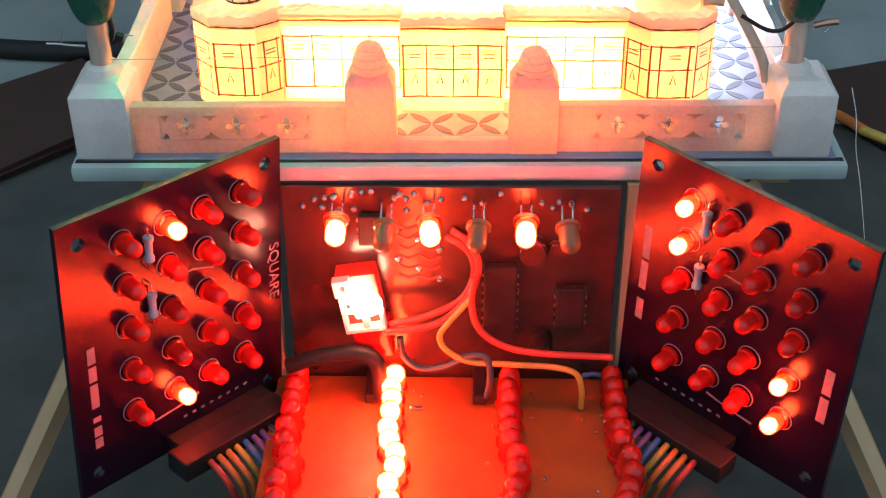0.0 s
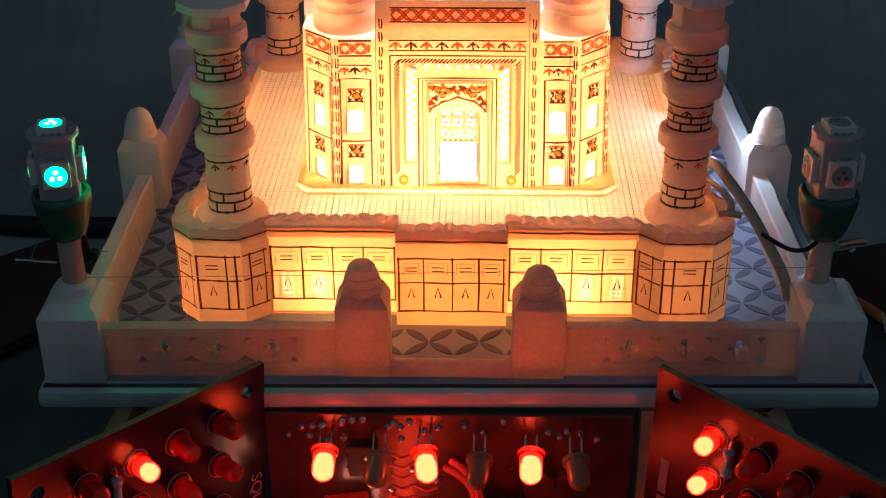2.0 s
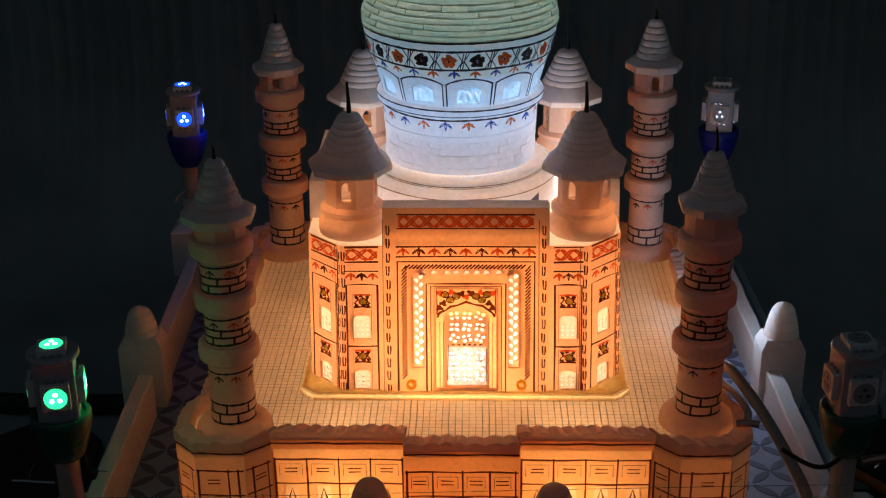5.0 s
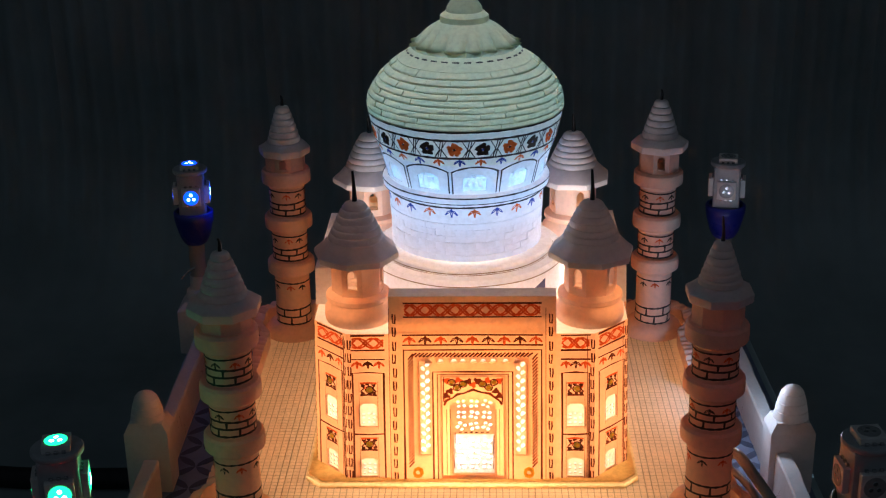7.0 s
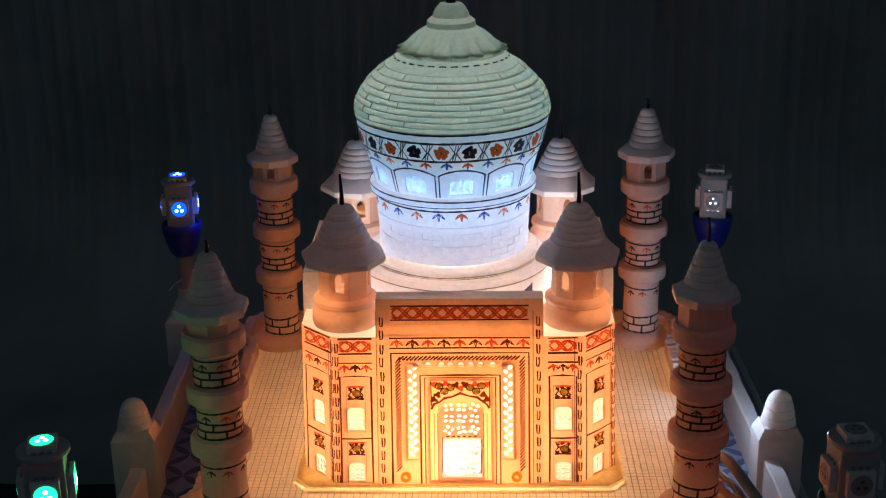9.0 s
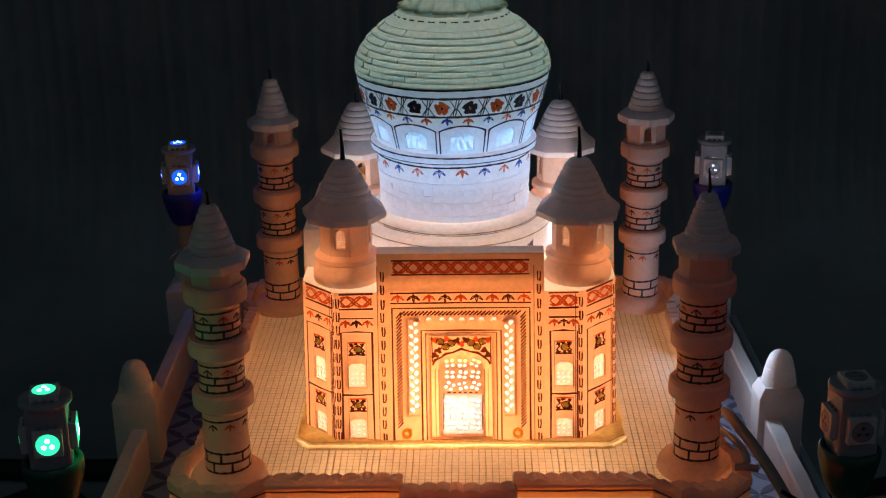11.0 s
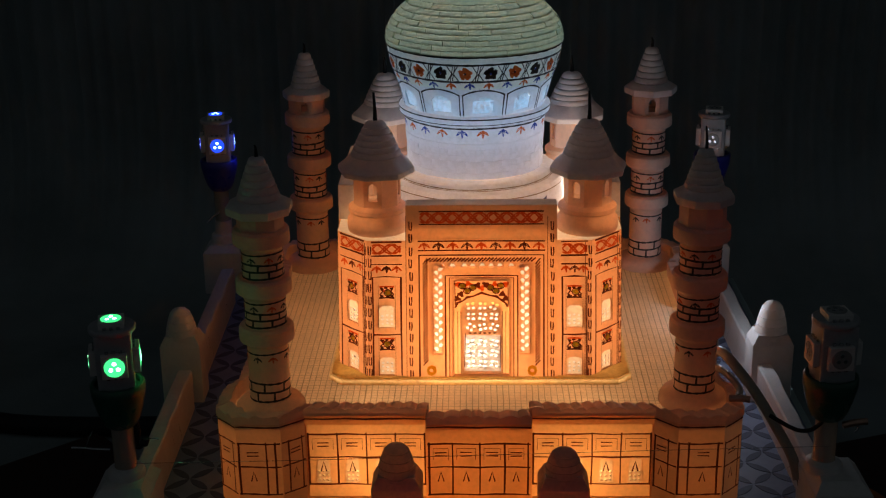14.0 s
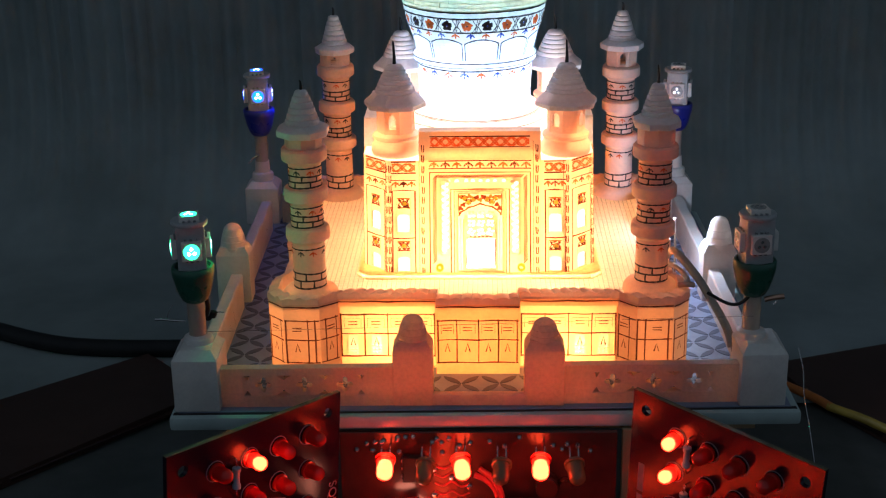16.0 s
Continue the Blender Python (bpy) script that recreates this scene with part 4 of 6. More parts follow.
def facade(k, m):
    """One whole side with its pishtaq, two bays and one corner wall."""
    f = new("facade", finish(prism(bmesh.new(), [(PX + 1.88, -HB + 0.40), (PX + 1.88, -HB - 0.06), (PX - 1.88, -HB - 0.06), (PX - 1.88, -HB + 0.40)], HPI - 0.02, HPI), "pishtaq_top", M_ROOF))
    f.parent, f.matrix_basis = tomb, m
    wall = flat(-EB, -HB, 1, 0)
    P = lambda s, z, off: Vector((s + PX, -HB - 0.06 - off, z))
    ink, red, olive, scr, pane, yel, carve = (bmesh.new() for _ in range(7))
    inks = (ink, red, olive, scr, pane, carve, yel)
    bay(wall, 0.0, EB - 1.88 + PX, f, inks, 10 * k + 1)
    bay(wall, EB + 1.88 + PX, 2 * EB, f, inks, 10 * k + 2)
    cl = (HB - EB) * math.sqrt(2)
    cw = flat(EB, -HB, math.sqrt(0.5), math.sqrt(0.5))
    bay(cw, 0.0, cl, f, inks, 10 * k + 3)
    # pishtaq sheet with its openings
    strips = [rect(-1.20, -0.95, 0.78, 3.16), rect(0.95, 1.20, 0.78, 3.16)]
    door = rect(-0.69, 0.69, 0.19, 2.76)
    tri = [[(x - 0.09, 3.12), (x - 0.02, 3.10), (x + 0.085, 3.12), (x + 0.04, 3.21), (x - 0.03, 3.22)] for x in (-0.98, -0.72, -0.42, -0.22, 0.02, 0.24, 0.46, 0.74, 1.0)]
    bm = bmesh.new()
    pierced(bm, P, rect(-1.88, 1.88, 0.165, HPI), strips + [door] + tri, 0.125)
    for sx in (-1, 1):
        bm.faces.new([bm.verts.new((PX + sx * 1.88, y, z)) for y, z in ((-HB - 0.06, 0), (-HB, 0), (-HB, HBAY), (-HB - 0.06, HBAY))])
    part("pishtaq", bm, M_PORTAL, f, "tall arched portal wall")
    bm = bmesh.new()
    for sx in (-1, 1):
        bm.faces.new([bm.verts.new((PX + sx * 1.88, y, z)) for y, z in ((-HB - 0.06, HBAY), (-HB + 0.40, HBAY), (-HB + 0.40, HPI), (-HB - 0.06, HPI))])
    bm.faces.new([bm.verts.new((x + PX, -HB + 0.40, z)) for x, z in rect(-1.88, 1.88, HBAY, HPI)])
    part("parapet_back", bm, M_ROOF, f, "plain pale back and ends of the portal wall")
    for h in tri:
        pane.faces.new([pane.verts.new(P(s, z, -0.095)) for s, z in h])
    # shallow carved strips with two staggered rows of drop-shaped holes
    rnd = random.Random(77 + k)
    strip_panel = bmesh.new()
    for s0, s1 in ((-1.20, -0.95), (0.95, 1.20)):
        drops = []
        for q in range(11):
            for side_k, cx in ((0, s0 + 0.068), (1, s1 - 0.068)):
                cz = 0.90 + 0.205 * q + 0.10 * side_k
                if cz > 3.06:
                    continue
                way = 1 if side_k else -1
                rr = rnd.uniform(0.050, 0.058)
                drops.append([(cx - 0.2 * rr * way + rr * (1.35 if n == 0 else 0.95) * way * math.cos(n * math.pi / 3), cz + rr * 1.3 * math.sin(n * math.pi / 3 + 0.25)) for n in range(6)])
        for h in drops:
            pane.faces.new([pane.verts.new(P(s, z, -0.082)) for s, z in h])
        inner = lambda s, z, off: P(s, z, off - 0.05)
        pierced(strip_panel, inner, rect(s0, s1, 0.78, 3.16), drops, 0.03)
    part("strip_panel", strip_panel, M_WALL, f, "shallow carved strip with drop-shaped holes")
    # door screen in its recess
    D = lambda s, z, off: Vector((s + PX, -HB + 0.06 - off, z))
    holes = []
    rnd = random.Random(5 + k)
    for cz in (0.46, 0.745, 1.03, 1.465, 1.75, 2.035):
        for col in range(3):
            cx = -0.27 + 0.29 * col
            turn0 = rnd.uniform(0.2, 1.2)
            for q in range(4):
                b = turn0 + q * math.pi / 2 + rnd.uniform(-0.05, 0.05)
                hr = rnd.uniform(0.047, 0.054)
                hx, hz = cx + 0.083 * math.cos(b), cz + 0.083 * math.sin(b)
                holes.append([(hx + hr * (1.10 if i == 0 else rnd.uniform(0.82, 1.0)) * math.cos(b + i * math.pi / 3), hz + hr * rnd.uniform(0.85, 1.0) * math.sin(b + i * math.pi / 3)) for i in range(6)])
    bm = bmesh.new()
    low = rect(-0.44, 0.48, 0.26, 1.26)
    pierced(bm, D, rect(-0.69, 0.69, 0.19, 2.76), [h for h in holes if h[0][1] > 1.29] + [low], 0.05)
    scrn = part("door_screen", bm, M_PORTAL, f, "pierced rosette door screen in an arched recess")
    bm = bmesh.new()
    pierced(bm, D, low, [h for h in holes if h[0][1] < 1.29], 0.05)
    # paler stone puts the low bulb's glow into the panel's material
    part("lower_panel", bm, M_ROOF, scrn, "lower door panel in paler stone that carries the bulb's glow")
    bm = bmesh.new()
    bm.faces.new([bm.verts.new(D(s, z, -0.055)) for s, z in rect(-0.5, 0.5, 0.2, 2.0)])
    part("door_pane", bm, M_THIN, scrn)
    stroke(ink, D, [(-0.43, 0.38), (-0.41, 1.30)], 0.020)
    stroke(ink, D, [(0.46, 0.36), (0.47, 1.24)], 0.020)
    for q in range(6):
        stroke(ink, D, [(-0.33 + 0.125 * q, 1.31), (-0.26 + 0.125 * q, 1.315)], 0.027)
    for sx in (-1, 1):
        stroke(scr, D, [(sx * 0.52, 0.2), (sx * 0.52, 1.9)], 0.013)
        stroke(scr, D, [(sx * 0.60, 0.2), (sx * 0.60, 1.9)], 0.013)
    # arch and flowers over the door
    arch = [(-0.66, 2.00), (-0.60, 2.13), (-0.46, 2.19), (-0.36, 2.28), (-0.2, 2.31), (0, 2.40), (0.2, 2.33), (0.38, 2.30), (0.50, 2.20), (0.60, 2.12), (0.66, 2.02)]
    stroke(ink, D, arch, 0.045, 0.014)
    stroke(ink, D, [(-0.66, 2.08), (-0.665, 2.72), (0, 2.735), (0.66, 2.725), (0.665, 2.08)], 0.03, 0.014)
    for x, z, mat in ((-0.48, 2.46, olive), (-0.36, 2.33, olive), (-0.22, 2.42, olive), (-0.52, 2.24, ink), (0.48, 2.46, olive), (0.36, 2.33, olive), (0.22, 2.42, olive), (0.52, 2.24, ink), (-0.1, 2.48, ink), (0.1, 2.50, ink), (0, 2.40, red), (-0.60, 2.50, red), (0.60, 2.50, red), (-0.6, 2.12, ink), (0.6, 2.12, ink), (0.33, 2.50, red), (-0.33, 2.52, red)):
        z = z + 0.12
        blob(mat, D, x, z, 0.085, 0.075, 0.008, wob=0.35)
        if mat is olive:
            stroke(ink, D, [(x + 0.09 * math.cos(q), z + 0.08 * math.sin(q)) for q in (i * 0.785 for i in range(9))], 0.022, 0.012)
            blob(yel, D, x, z, 0.035, 0.03, 0.013)
    # painted frames of the portal
    for x, z0, zt, wd in ((1.55, 0.06, 3.44, 0.036), (0.90, 0.05, 2.90, 0.032), (0.80, 0.05, 2.84, 0.020)):
        stroke(ink, P, [(-x, z0), (-x, zt / 2), (-x, zt), (0, zt + 0.005), (x, zt), (x, zt / 2), (x, z0)], wd)
    for sx in (-1, 1):
        for q in range(33):
            z = 0.48 + 0.085 * q
            stroke(ink, P, [(sx * 1.40 - 0.06, z), (sx * 1.40 + 0.06, z + 0.15)], 0.030)
        ticks(ink, P, sx * 1.76, 0.08, 4.45, 3 * k + sx)
        stroke(yel, P, [(sx * 1.26 + 0.09 * math.cos(q), 0.34 + 0.10 * math.sin(q)) for q in (i * 0.8 for i in range(9))], 0.075)
    for q in range(31):
        x = -1.36 + 0.087 * q
        stroke(ink, P, [(x - 0.02, 3.27), (x + 0.10, 3.37)], 0.033)
    for z in (3.30 + 0.26, 3.30 + 0.50):
        stroke(ink, P, [(-1.58, z), (0, z + 0.01), (1.58, z)], 0.025)
    for q in range(9):
        leafmark((red, ink)[q % 2], P, -1.42 + 0.355 * q, 3.73, 0.17, width=0.030)
    lattice_band(red, P, -1.52, 1.52, 4.28, 4.53, 9, 0.036)
    for z in (4.24, 4.57):
        stroke(ink, P, [(-1.55, z), (0, z), (1.55, z)], 0.033)
    ticks(ink, wall, 0.055, 0.08, 3.75, k)
    ticks(ink, wall, 2 * EB - 0.055, 0.08, 3.75, k + 9)
    ticks(ink, cw, cl - 0.055, 0.08, 3.75, k + 19)
    for nm, b, mat, lab in (("black_painting", ink, M_THININK, "black brush drawn ornament"), ("red_painting", red, M_RED, "red painted lattice and leaves"), ("green_painting", olive, M_OLIVE, "olive painted flowers"), ("scribing", scr, M_SCRIBE, "fine scribed lines"), ("window_pane", pane, M_THIN, "thin bright alabaster panes"), ("ochre_painting", yel, M_YELLOW, "ochre painted marks"), ("window_carving", carve, M_CARVE, "carved window plates with petal holes")):
        part(nm, b, mat, f, lab)["kind"] = "stuff"
    return f


for k in range(4):
    facade(k, pose(0, 0, 0, 0, 0, 90 * k))
for ob in tomb.children_recursive:      # the walls lean in slightly towards the top
    for v in ob.data.vertices:
        lean = 1.018 - 0.0065 * v.co.z / CM
        v.co.x, v.co.y = v.co.x * lean, v.co.y * lean


# ------------------------------------------------------------------ roof pavilions
def chhatri(x, y, label, rz, spike):
    g = thing("roof_pavilion", x, y, FLOOR_Z + HBAY, label, "pavilion", "roof pavilions", rz=rz)
    bm = bmesh.new()
    lathe(bm, [(0.76, 0.0), (0.78, 0.10), (0.77, 0.30), (0.70, 0.38), (0.69, 0.48), (0.74, 0.53), (0.73, 0.62), (0.62, 0.69), (0.58, 0.70)], 32, cap=False)
    part("drum", bm, M_MINARET, g, "ringed round base", smooth=40)
    octaneck(g, 0.60, 0.69, 1.61, M_MINARET, 0.5)
    bm = bmesh.new()
    prof = [(0.58, 1.58), (0.88, 1.49), (0.93, 1.50), (0.95, 1.55), (0.945, 1.64), (0.91, 1.68), (0.77, 1.80), (0.65, 1.93)]
    prof += stepped(0.63, 0.19, 1.935, 2.78, 6, 0.8) + [(0.08, 2.81)]
    lathe(bm, prof, 32, radial=lambda a, r, z: facet(8)(a, r, z) * (1 + 0.012 * math.sin(5 * a + 3 * x)) if r > 0.645 and z > 1.45 else r)
    part("roof", bm, M_BELL, g, "stepped bell-shaped roof with wide eave", smooth=35)
    bm = bmesh.new()
    tube(bm, [(0, 0, 2.70), (0.0, 0.01, 3.03), (-0.02, 0, 2.81 + spike)], 0.065, 8, 4, 0.028)
    part("spike", bm, M_BLACKPL, g, "dark finial peg", smooth=60)
    return g


for x, y, rz, sp in ((-2.53, 6.45, -8, 0.70), (2.75, 6.45, -35, 0.70), (-2.62, 11.75, 10, 0.45), (2.66, 11.75, 18, 0.45)):
    chhatri(x, y, "alabaster roof pavilion with bell roof and wide faceted eave", rz, sp)

# ------------------------------------------------------------------ dome
M_DOMEPANE = alabaster("thin_dome_pane", (0.84, 0.86, 0.88), (0.74, 0.77, 0.80), (0.80, 0.91, 1.0), 0.84)
M_BAND = alabaster("flower_band_alabaster", (0.74, 0.78, 0.72), (0.64, 0.69, 0.63), (1.0, 0.98, 0.90), 0.38, 40.0)
M_BLUETAPE = plain("dark_blue_tape", (0.05, 0.045, 0.16), (0.03, 0.03, 0.10), 80, 0.4, bump=0.1)
dome = thing("onion_dome", -0.08, 9.0, FLOOR_Z + HBAY, "white glowing onion dome with pale green brick crown and painted bands", "dome")
Z0 = FLOOR_Z + HBAY


def dome_r(z):
    """Radius of the turned dome by height above the table of the model."""
    rows = ((6.95, 1.80), (7.5, 1.80), (8.0, 1.84), (8.35, 1.87), (8.65, 1.87), (8.95, 1.93), (9.3, 2.03), (9.6, 2.13), (9.9, 2.20), (10.15, 2.24), (10.35, 2.25), (10.6, 2.18), (10.9, 2.0), (11.15, 1.74), (11.35, 1.47), (11.55, 1.2))
    for (a, ra), (b, rb) in zip(rows, rows[1:]):
        if z <= b:
            t = max(0.0, (z - a) / (b - a))
            return (ra + (rb - ra) * t) * (1.0 + 0.02 * min(1.0, max(0.0, (z - 9.0) / 0.6)))
    return rows[-1][1]


def dz(z):
    """Height above the foot of the dome; the crown is drawn a little taller."""
    return z + 0.035 * max(0.0, z - 9.3) - Z0


wallr = lambda z: dome_r(z + Z0 - 0.035 / 1.035 * max(0.0, z + Z0 - 9.3))
DW = roundwall(wallr)
bm = bmesh.new()
lathe(bm, [(2.34, -0.02), (2.36, 0.12), (2.36, 0.60), (2.345, 0.615), (2.345, 0.635), (2.355, 0.645), (2.31, 0.76), (2.10, 0.80), (2.085, 0.815), (2.085, 0.83), (2.09, 0.84), (2.08, 0.92), (2.04, 0.96), (1.78, 1.0)], 64, cap=False)
part("base_ring", bm, M_DOME, dome, "stepped round dome base", smooth=35)
bm = bmesh.new()
lathe(bm, [(wallr(dz(z)), dz(z)) for z in (7.89, 8.1, 8.34)] + [(1.92, dz(8.37)), (1.98, dz(8.41)), (1.99, dz(8.57)), (1.93, dz(8.61)), (wallr(dz(8.62)), dz(8.62))], 64, cap=False)
part("lower_band", bm, M_DOME, dome, "plain band with painted leaves", smooth=35)
bm = bmesh.new()
tape = roundwall(lambda z: 2.368)
aa = [0.60 + 0.30 * q / 6 for q in range(7)]
lo = [bm.verts.new(tape(a, 0.05, 0.012)) for a in aa]
hi = [bm.verts.new(tape(a, 0.22 + 0.28 * q / 6, 0.012)) for q, a in enumerate(aa)]
for q in range(6):
    bm.faces.new((lo[q], lo[q + 1], hi[q + 1], hi[q]))
part("tape_scrap", bm, M_BLUETAPE, dome, "scrap of dark blue tape", smooth=60)
# window zone, eleven cells
NP, PH = 11, -0.166
for k in range(NP):
    bm, pane = bmesh.new(), bmesh.new()
    a0, a1 = 2 * math.pi * k / NP + PH, 2 * math.pi * (k + 1) / NP + PH
    aa = [a0 + (a1 - a0) * q / 6 for q in range(7)]
    outer = [(a, dz(8.62)) for a in aa] + [(a, dz(9.36)) for a in aa[::-1]]
    c, hw = (a0 + a1) / 2, 0.140
    hole = [(c - hw, dz(8.70)), (c + hw, dz(8.70)), (c + hw, dz(9.02)), (c + 0.6 * hw, dz(9.11)), (c, dz(9.15)), (c - 0.6 * hw, dz(9.11)), (c - hw, dz(9.02))]
    pierced(bm, DW, outer, [hole], 0.05)
    pane.faces.new([pane.verts.new(DW(s, z, -0.045)) for s, z in hole])
    cell = part("window_cell", bm, M_DOME, dome, smooth=20)
    part("window_pane", pane, M_DOMEPANE, cell)
    lat = bmesh.new()
    rnd = random.Random(k)
    for q in range(14):
        cx, cz = c + (q % 3 - 1) * 0.085 + rnd.uniform(-0.025, 0.025), dz(8.74 + 0.085 * (q // 3) + rnd.uniform(-0.02, 0.02))
        blob(lat, DW, cx, cz, rnd.uniform(0.030, 0.065), rnd.uniform(0.022, 0.045), -0.03 + 0.001 * q, 1.95, 6, 0.5, rnd.uniform(0, 3))
    part("lattice", lat, M_DOME, cell)
bm = bmesh.new()
lathe(bm, [(wallr(dz(z)), dz(z)) for z in (9.36, 9.5, 9.65, 9.8, 9.95, 10.1, 10.19)], 64, cap=False)
part("flower_band", bm, M_BAND, dome, "white band painted with flowers", smooth=35)
bm = bmesh.new()
petn = 16


def petal_edge(a, r, z):
    u = (a * petn / (2 * math.pi) + 0.12 * math.sin(5 * a)) % 1.0
    ridge = 1 - abs(2 * u - 1) ** 2.6
    fade = max(0.0, min(1.0, (dz(12.10) - z) / 0.35))
    return r * (1 - (0.20 if z < dz(11.70) else 0.13) * fade * (1 - ridge) + 0.012 * fade * math.sin(3 * a + 9 * z))


lathe(bm, [(1.10, dz(11.47)), (1.22, dz(11.55)), (1.31, dz(11.63)), (1.31, dz(11.65)), (1.19, dz(11.69)), (1.06, dz(11.78)), (0.94, dz(11.89)), (0.78, dz(12.01)), (0.62, dz(12.10)), (0.575, dz(12.125)), (0.57, dz(12.15)), (0.56, dz(12.25)), (0.46, dz(12.33)), (0.425, dz(12.345)), (0.42, dz(12.37)), (0.40, dz(12.44)), (0.33, dz(12.55)), (0.26, dz(12.63)), (0.04, dz(12.66))], 192, radial=petal_edge, cap=False)
part("lotus_cap", bm, M_GREEN, dome, "pale green lotus petal cap", smooth=28)
bm = bmesh.new()
tube(bm, [(0, 0, dz(12.60)), (0, 0, dz(13.1)), (0.01, 0, dz(13.6))], 0.12, 8, 4, 0.08)
part("spike", bm, M_BLACKPL, dome, "dark finial peg", smooth=60)
ink, red, blue = bmesh.new(), bmesh.new(), bmesh.new()
circ = [2 * math.pi * k / 96 for k in range(97)]
for z, w in ((10.185, 0.048), (9.99, 0.042), (9.565, 0.044), (8.30, 0.034)):
    if w:
        stroke(ink, DW, [(a, dz(z) + 0.006 * math.sin(5 * a)) for a in circ], w, ks=2.0)
ringw = roundwall(lambda z: 1.99)
stroke(ink, ringw, [(a, dz(8.56)) for a in circ], 0.028, ks=2.0)
stroke(ink, ringw, [(a, dz(8.42)) for a in circ], 0.016, ks=2.0)
NF, NU = 22, 28
for k in range(NF):
    a = 2 * math.pi * (k + 0.5) / NF + 0.045
    mat = (ink, red)[k % 2]
    for q in range(5):
        b = 2 * math.pi * q / 5 + 0.3
        blob(mat, DW, a + 0.095 * math.cos(b) / 2.1, dz(9.775) + 0.095 * math.sin(b), 0.078, 0.078, 0.012, ks=2.1)
    blob(blue if k % 2 == 0 else ink, DW, a, dz(9.775), 0.03, 0.03, 0.016, ks=2.1)
    c = 2 * math.pi * k / NF + 0.045
    for d in (-0.012, 0.012):
        stroke(ink, DW, [(c + d - 0.02, dz(9.59)), (c + d + 0.02, dz(9.97))], 0.020, ks=2.1)
    stroke(ink, DW, [(c - 0.03, dz(9.66)), (c + 0.03, dz(9.86))], 0.016, ks=2.1)
    for s in (-1, 1):
        stroke(ink, DW, [(a + s * 0.135, dz(9.775)), (a + s * 0.08, dz(9.97))], 0.018, ks=2.1)
        stroke(ink, DW, [(a + s * 0.135, dz(9.775)), (a + s * 0.08, dz(9.59))], 0.018, ks=2.1)
    leafmark((blue, red)[k % 2], DW, a - 0.358, dz(8.22), 0.17, ks=1.86, width=0.026)
for k in range(NU):
    leafmark((blue, red)[k % 2], DW, 2 * math.pi * k / NU - 0.05, dz(9.50), 0.145, ks=2.05, width=0.026)
for k in range(NP):
    a0, a1 = 2 * math.pi * k / NP + PH, 2 * math.pi * (k + 1) / NP + PH
    stroke(ink, DW, [(a0 + (a1 - a0) * q / 8, dz(9.17) + 0.17 * math.sin(math.pi * q / 8) ** 0.8) for q in range(9)], 0.034, ks=1.95)
    for d in (-0.022, 0.022):
        stroke(ink, DW, [(a0 + d, dz(8.64)), (a0 + d, dz(9.19))], 0.028, ks=1.95)
for k in range(32):
    a = 2 * math.pi * k / 32
    stroke(ink, DW, [(a, dz(11.47)), (a + 0.06, dz(11.472)), (a + 0.12, dz(11.47))], 0.020, 0.012, ks=1.3)
for rr, z in ((2.358, 0.625), (2.10, 0.80), (2.09, 0.84)):
    scr = bmesh.new()
    stroke(scr, roundwall(lambda z, rr=rr: rr), [(a, z + 0.006 * math.sin(7 * a)) for a in circ], 0.020, 0.004, ks=2.3)
    part("scribed_ring", scr, M_SCRIBE, dome, "thin scribed line round the base")
part("black_painting", ink, M_INK, dome, "black brush lines and flowers")
part("red_painting", red, M_RED, dome, "red painted flowers and leaves")
part("blue_painting", blue, M_BLUE, dome, "blue painted leaves")


def brick_course(z0, z1, n, mat, phase, proud, gap, mortar, seed, loose=0.003):
    """One course of curved bricks, each a piece of its own, with a recessed joint."""
    rnd = random.Random(seed)
    step = 2 * math.pi / n
    za, zb = z0 + gap / 2, z1 - gap / 2
    meshes = []
    for v in range(3):
        bm = bmesh.new()
        h = (step / 2 - gap / 2 / wallr((za + zb) / 2)) * (1.0 - 4 * loose * (v == 1))
        pr = proud * (0.6 + 0.5 * v)
        aa = [-h + 2 * h * q / 3 for q in range(4)]
        front = [[bm.verts.new(DW(a, z, pr)) for a in aa] for z in (za, zb)]
        back = [[bm.verts.new(DW(a, z, -0.012)) for a in aa] for z in (za, zb)]
        for q in range(3):
            bm.faces.new((front[0][q], front[0][q + 1], front[1][q + 1], front[1][q]))
            bm.faces.new((back[0][q], back[0][q + 1], front[0][q + 1], front[0][q]))
            bm.faces.new((front[1][q], front[1][q + 1], back[1][q + 1], back[1][q]))
        for q in (0, 3):
            bm.faces.new((front[0][q], front[1][q], back[1][q], back[0][q]))
        meshes.append(finish(bm, "brick", mat))
    for k in range(n):
        ob = new("brick", meshes[rnd.randrange(3)])
        ob.parent = dome
        ob.matrix_basis = Matrix.Rotation(step * (k + phase) + rnd.uniform(-loose, loose), 4, "Z")
    for zz in (z0, z1):
        for a, b in zip(circ, circ[1:]):
            mortar.faces.new([mortar.verts.new(DW(s, z, -0.006)) for s, z in ((a, zz - gap), (b, zz - gap), (b, zz + gap), (a, zz + gap))])
    for k in range(n):
        a = step * (k + phase + 0.5)
        g = gap / wallr((z0 + z1) / 2) + 1.2 * loose
        mortar.faces.new([mortar.verts.new(DW(s, z, -0.006)) for s, z in ((a - g, z0), (a + g, z0), (a + g, z1), (a - g, z1))])


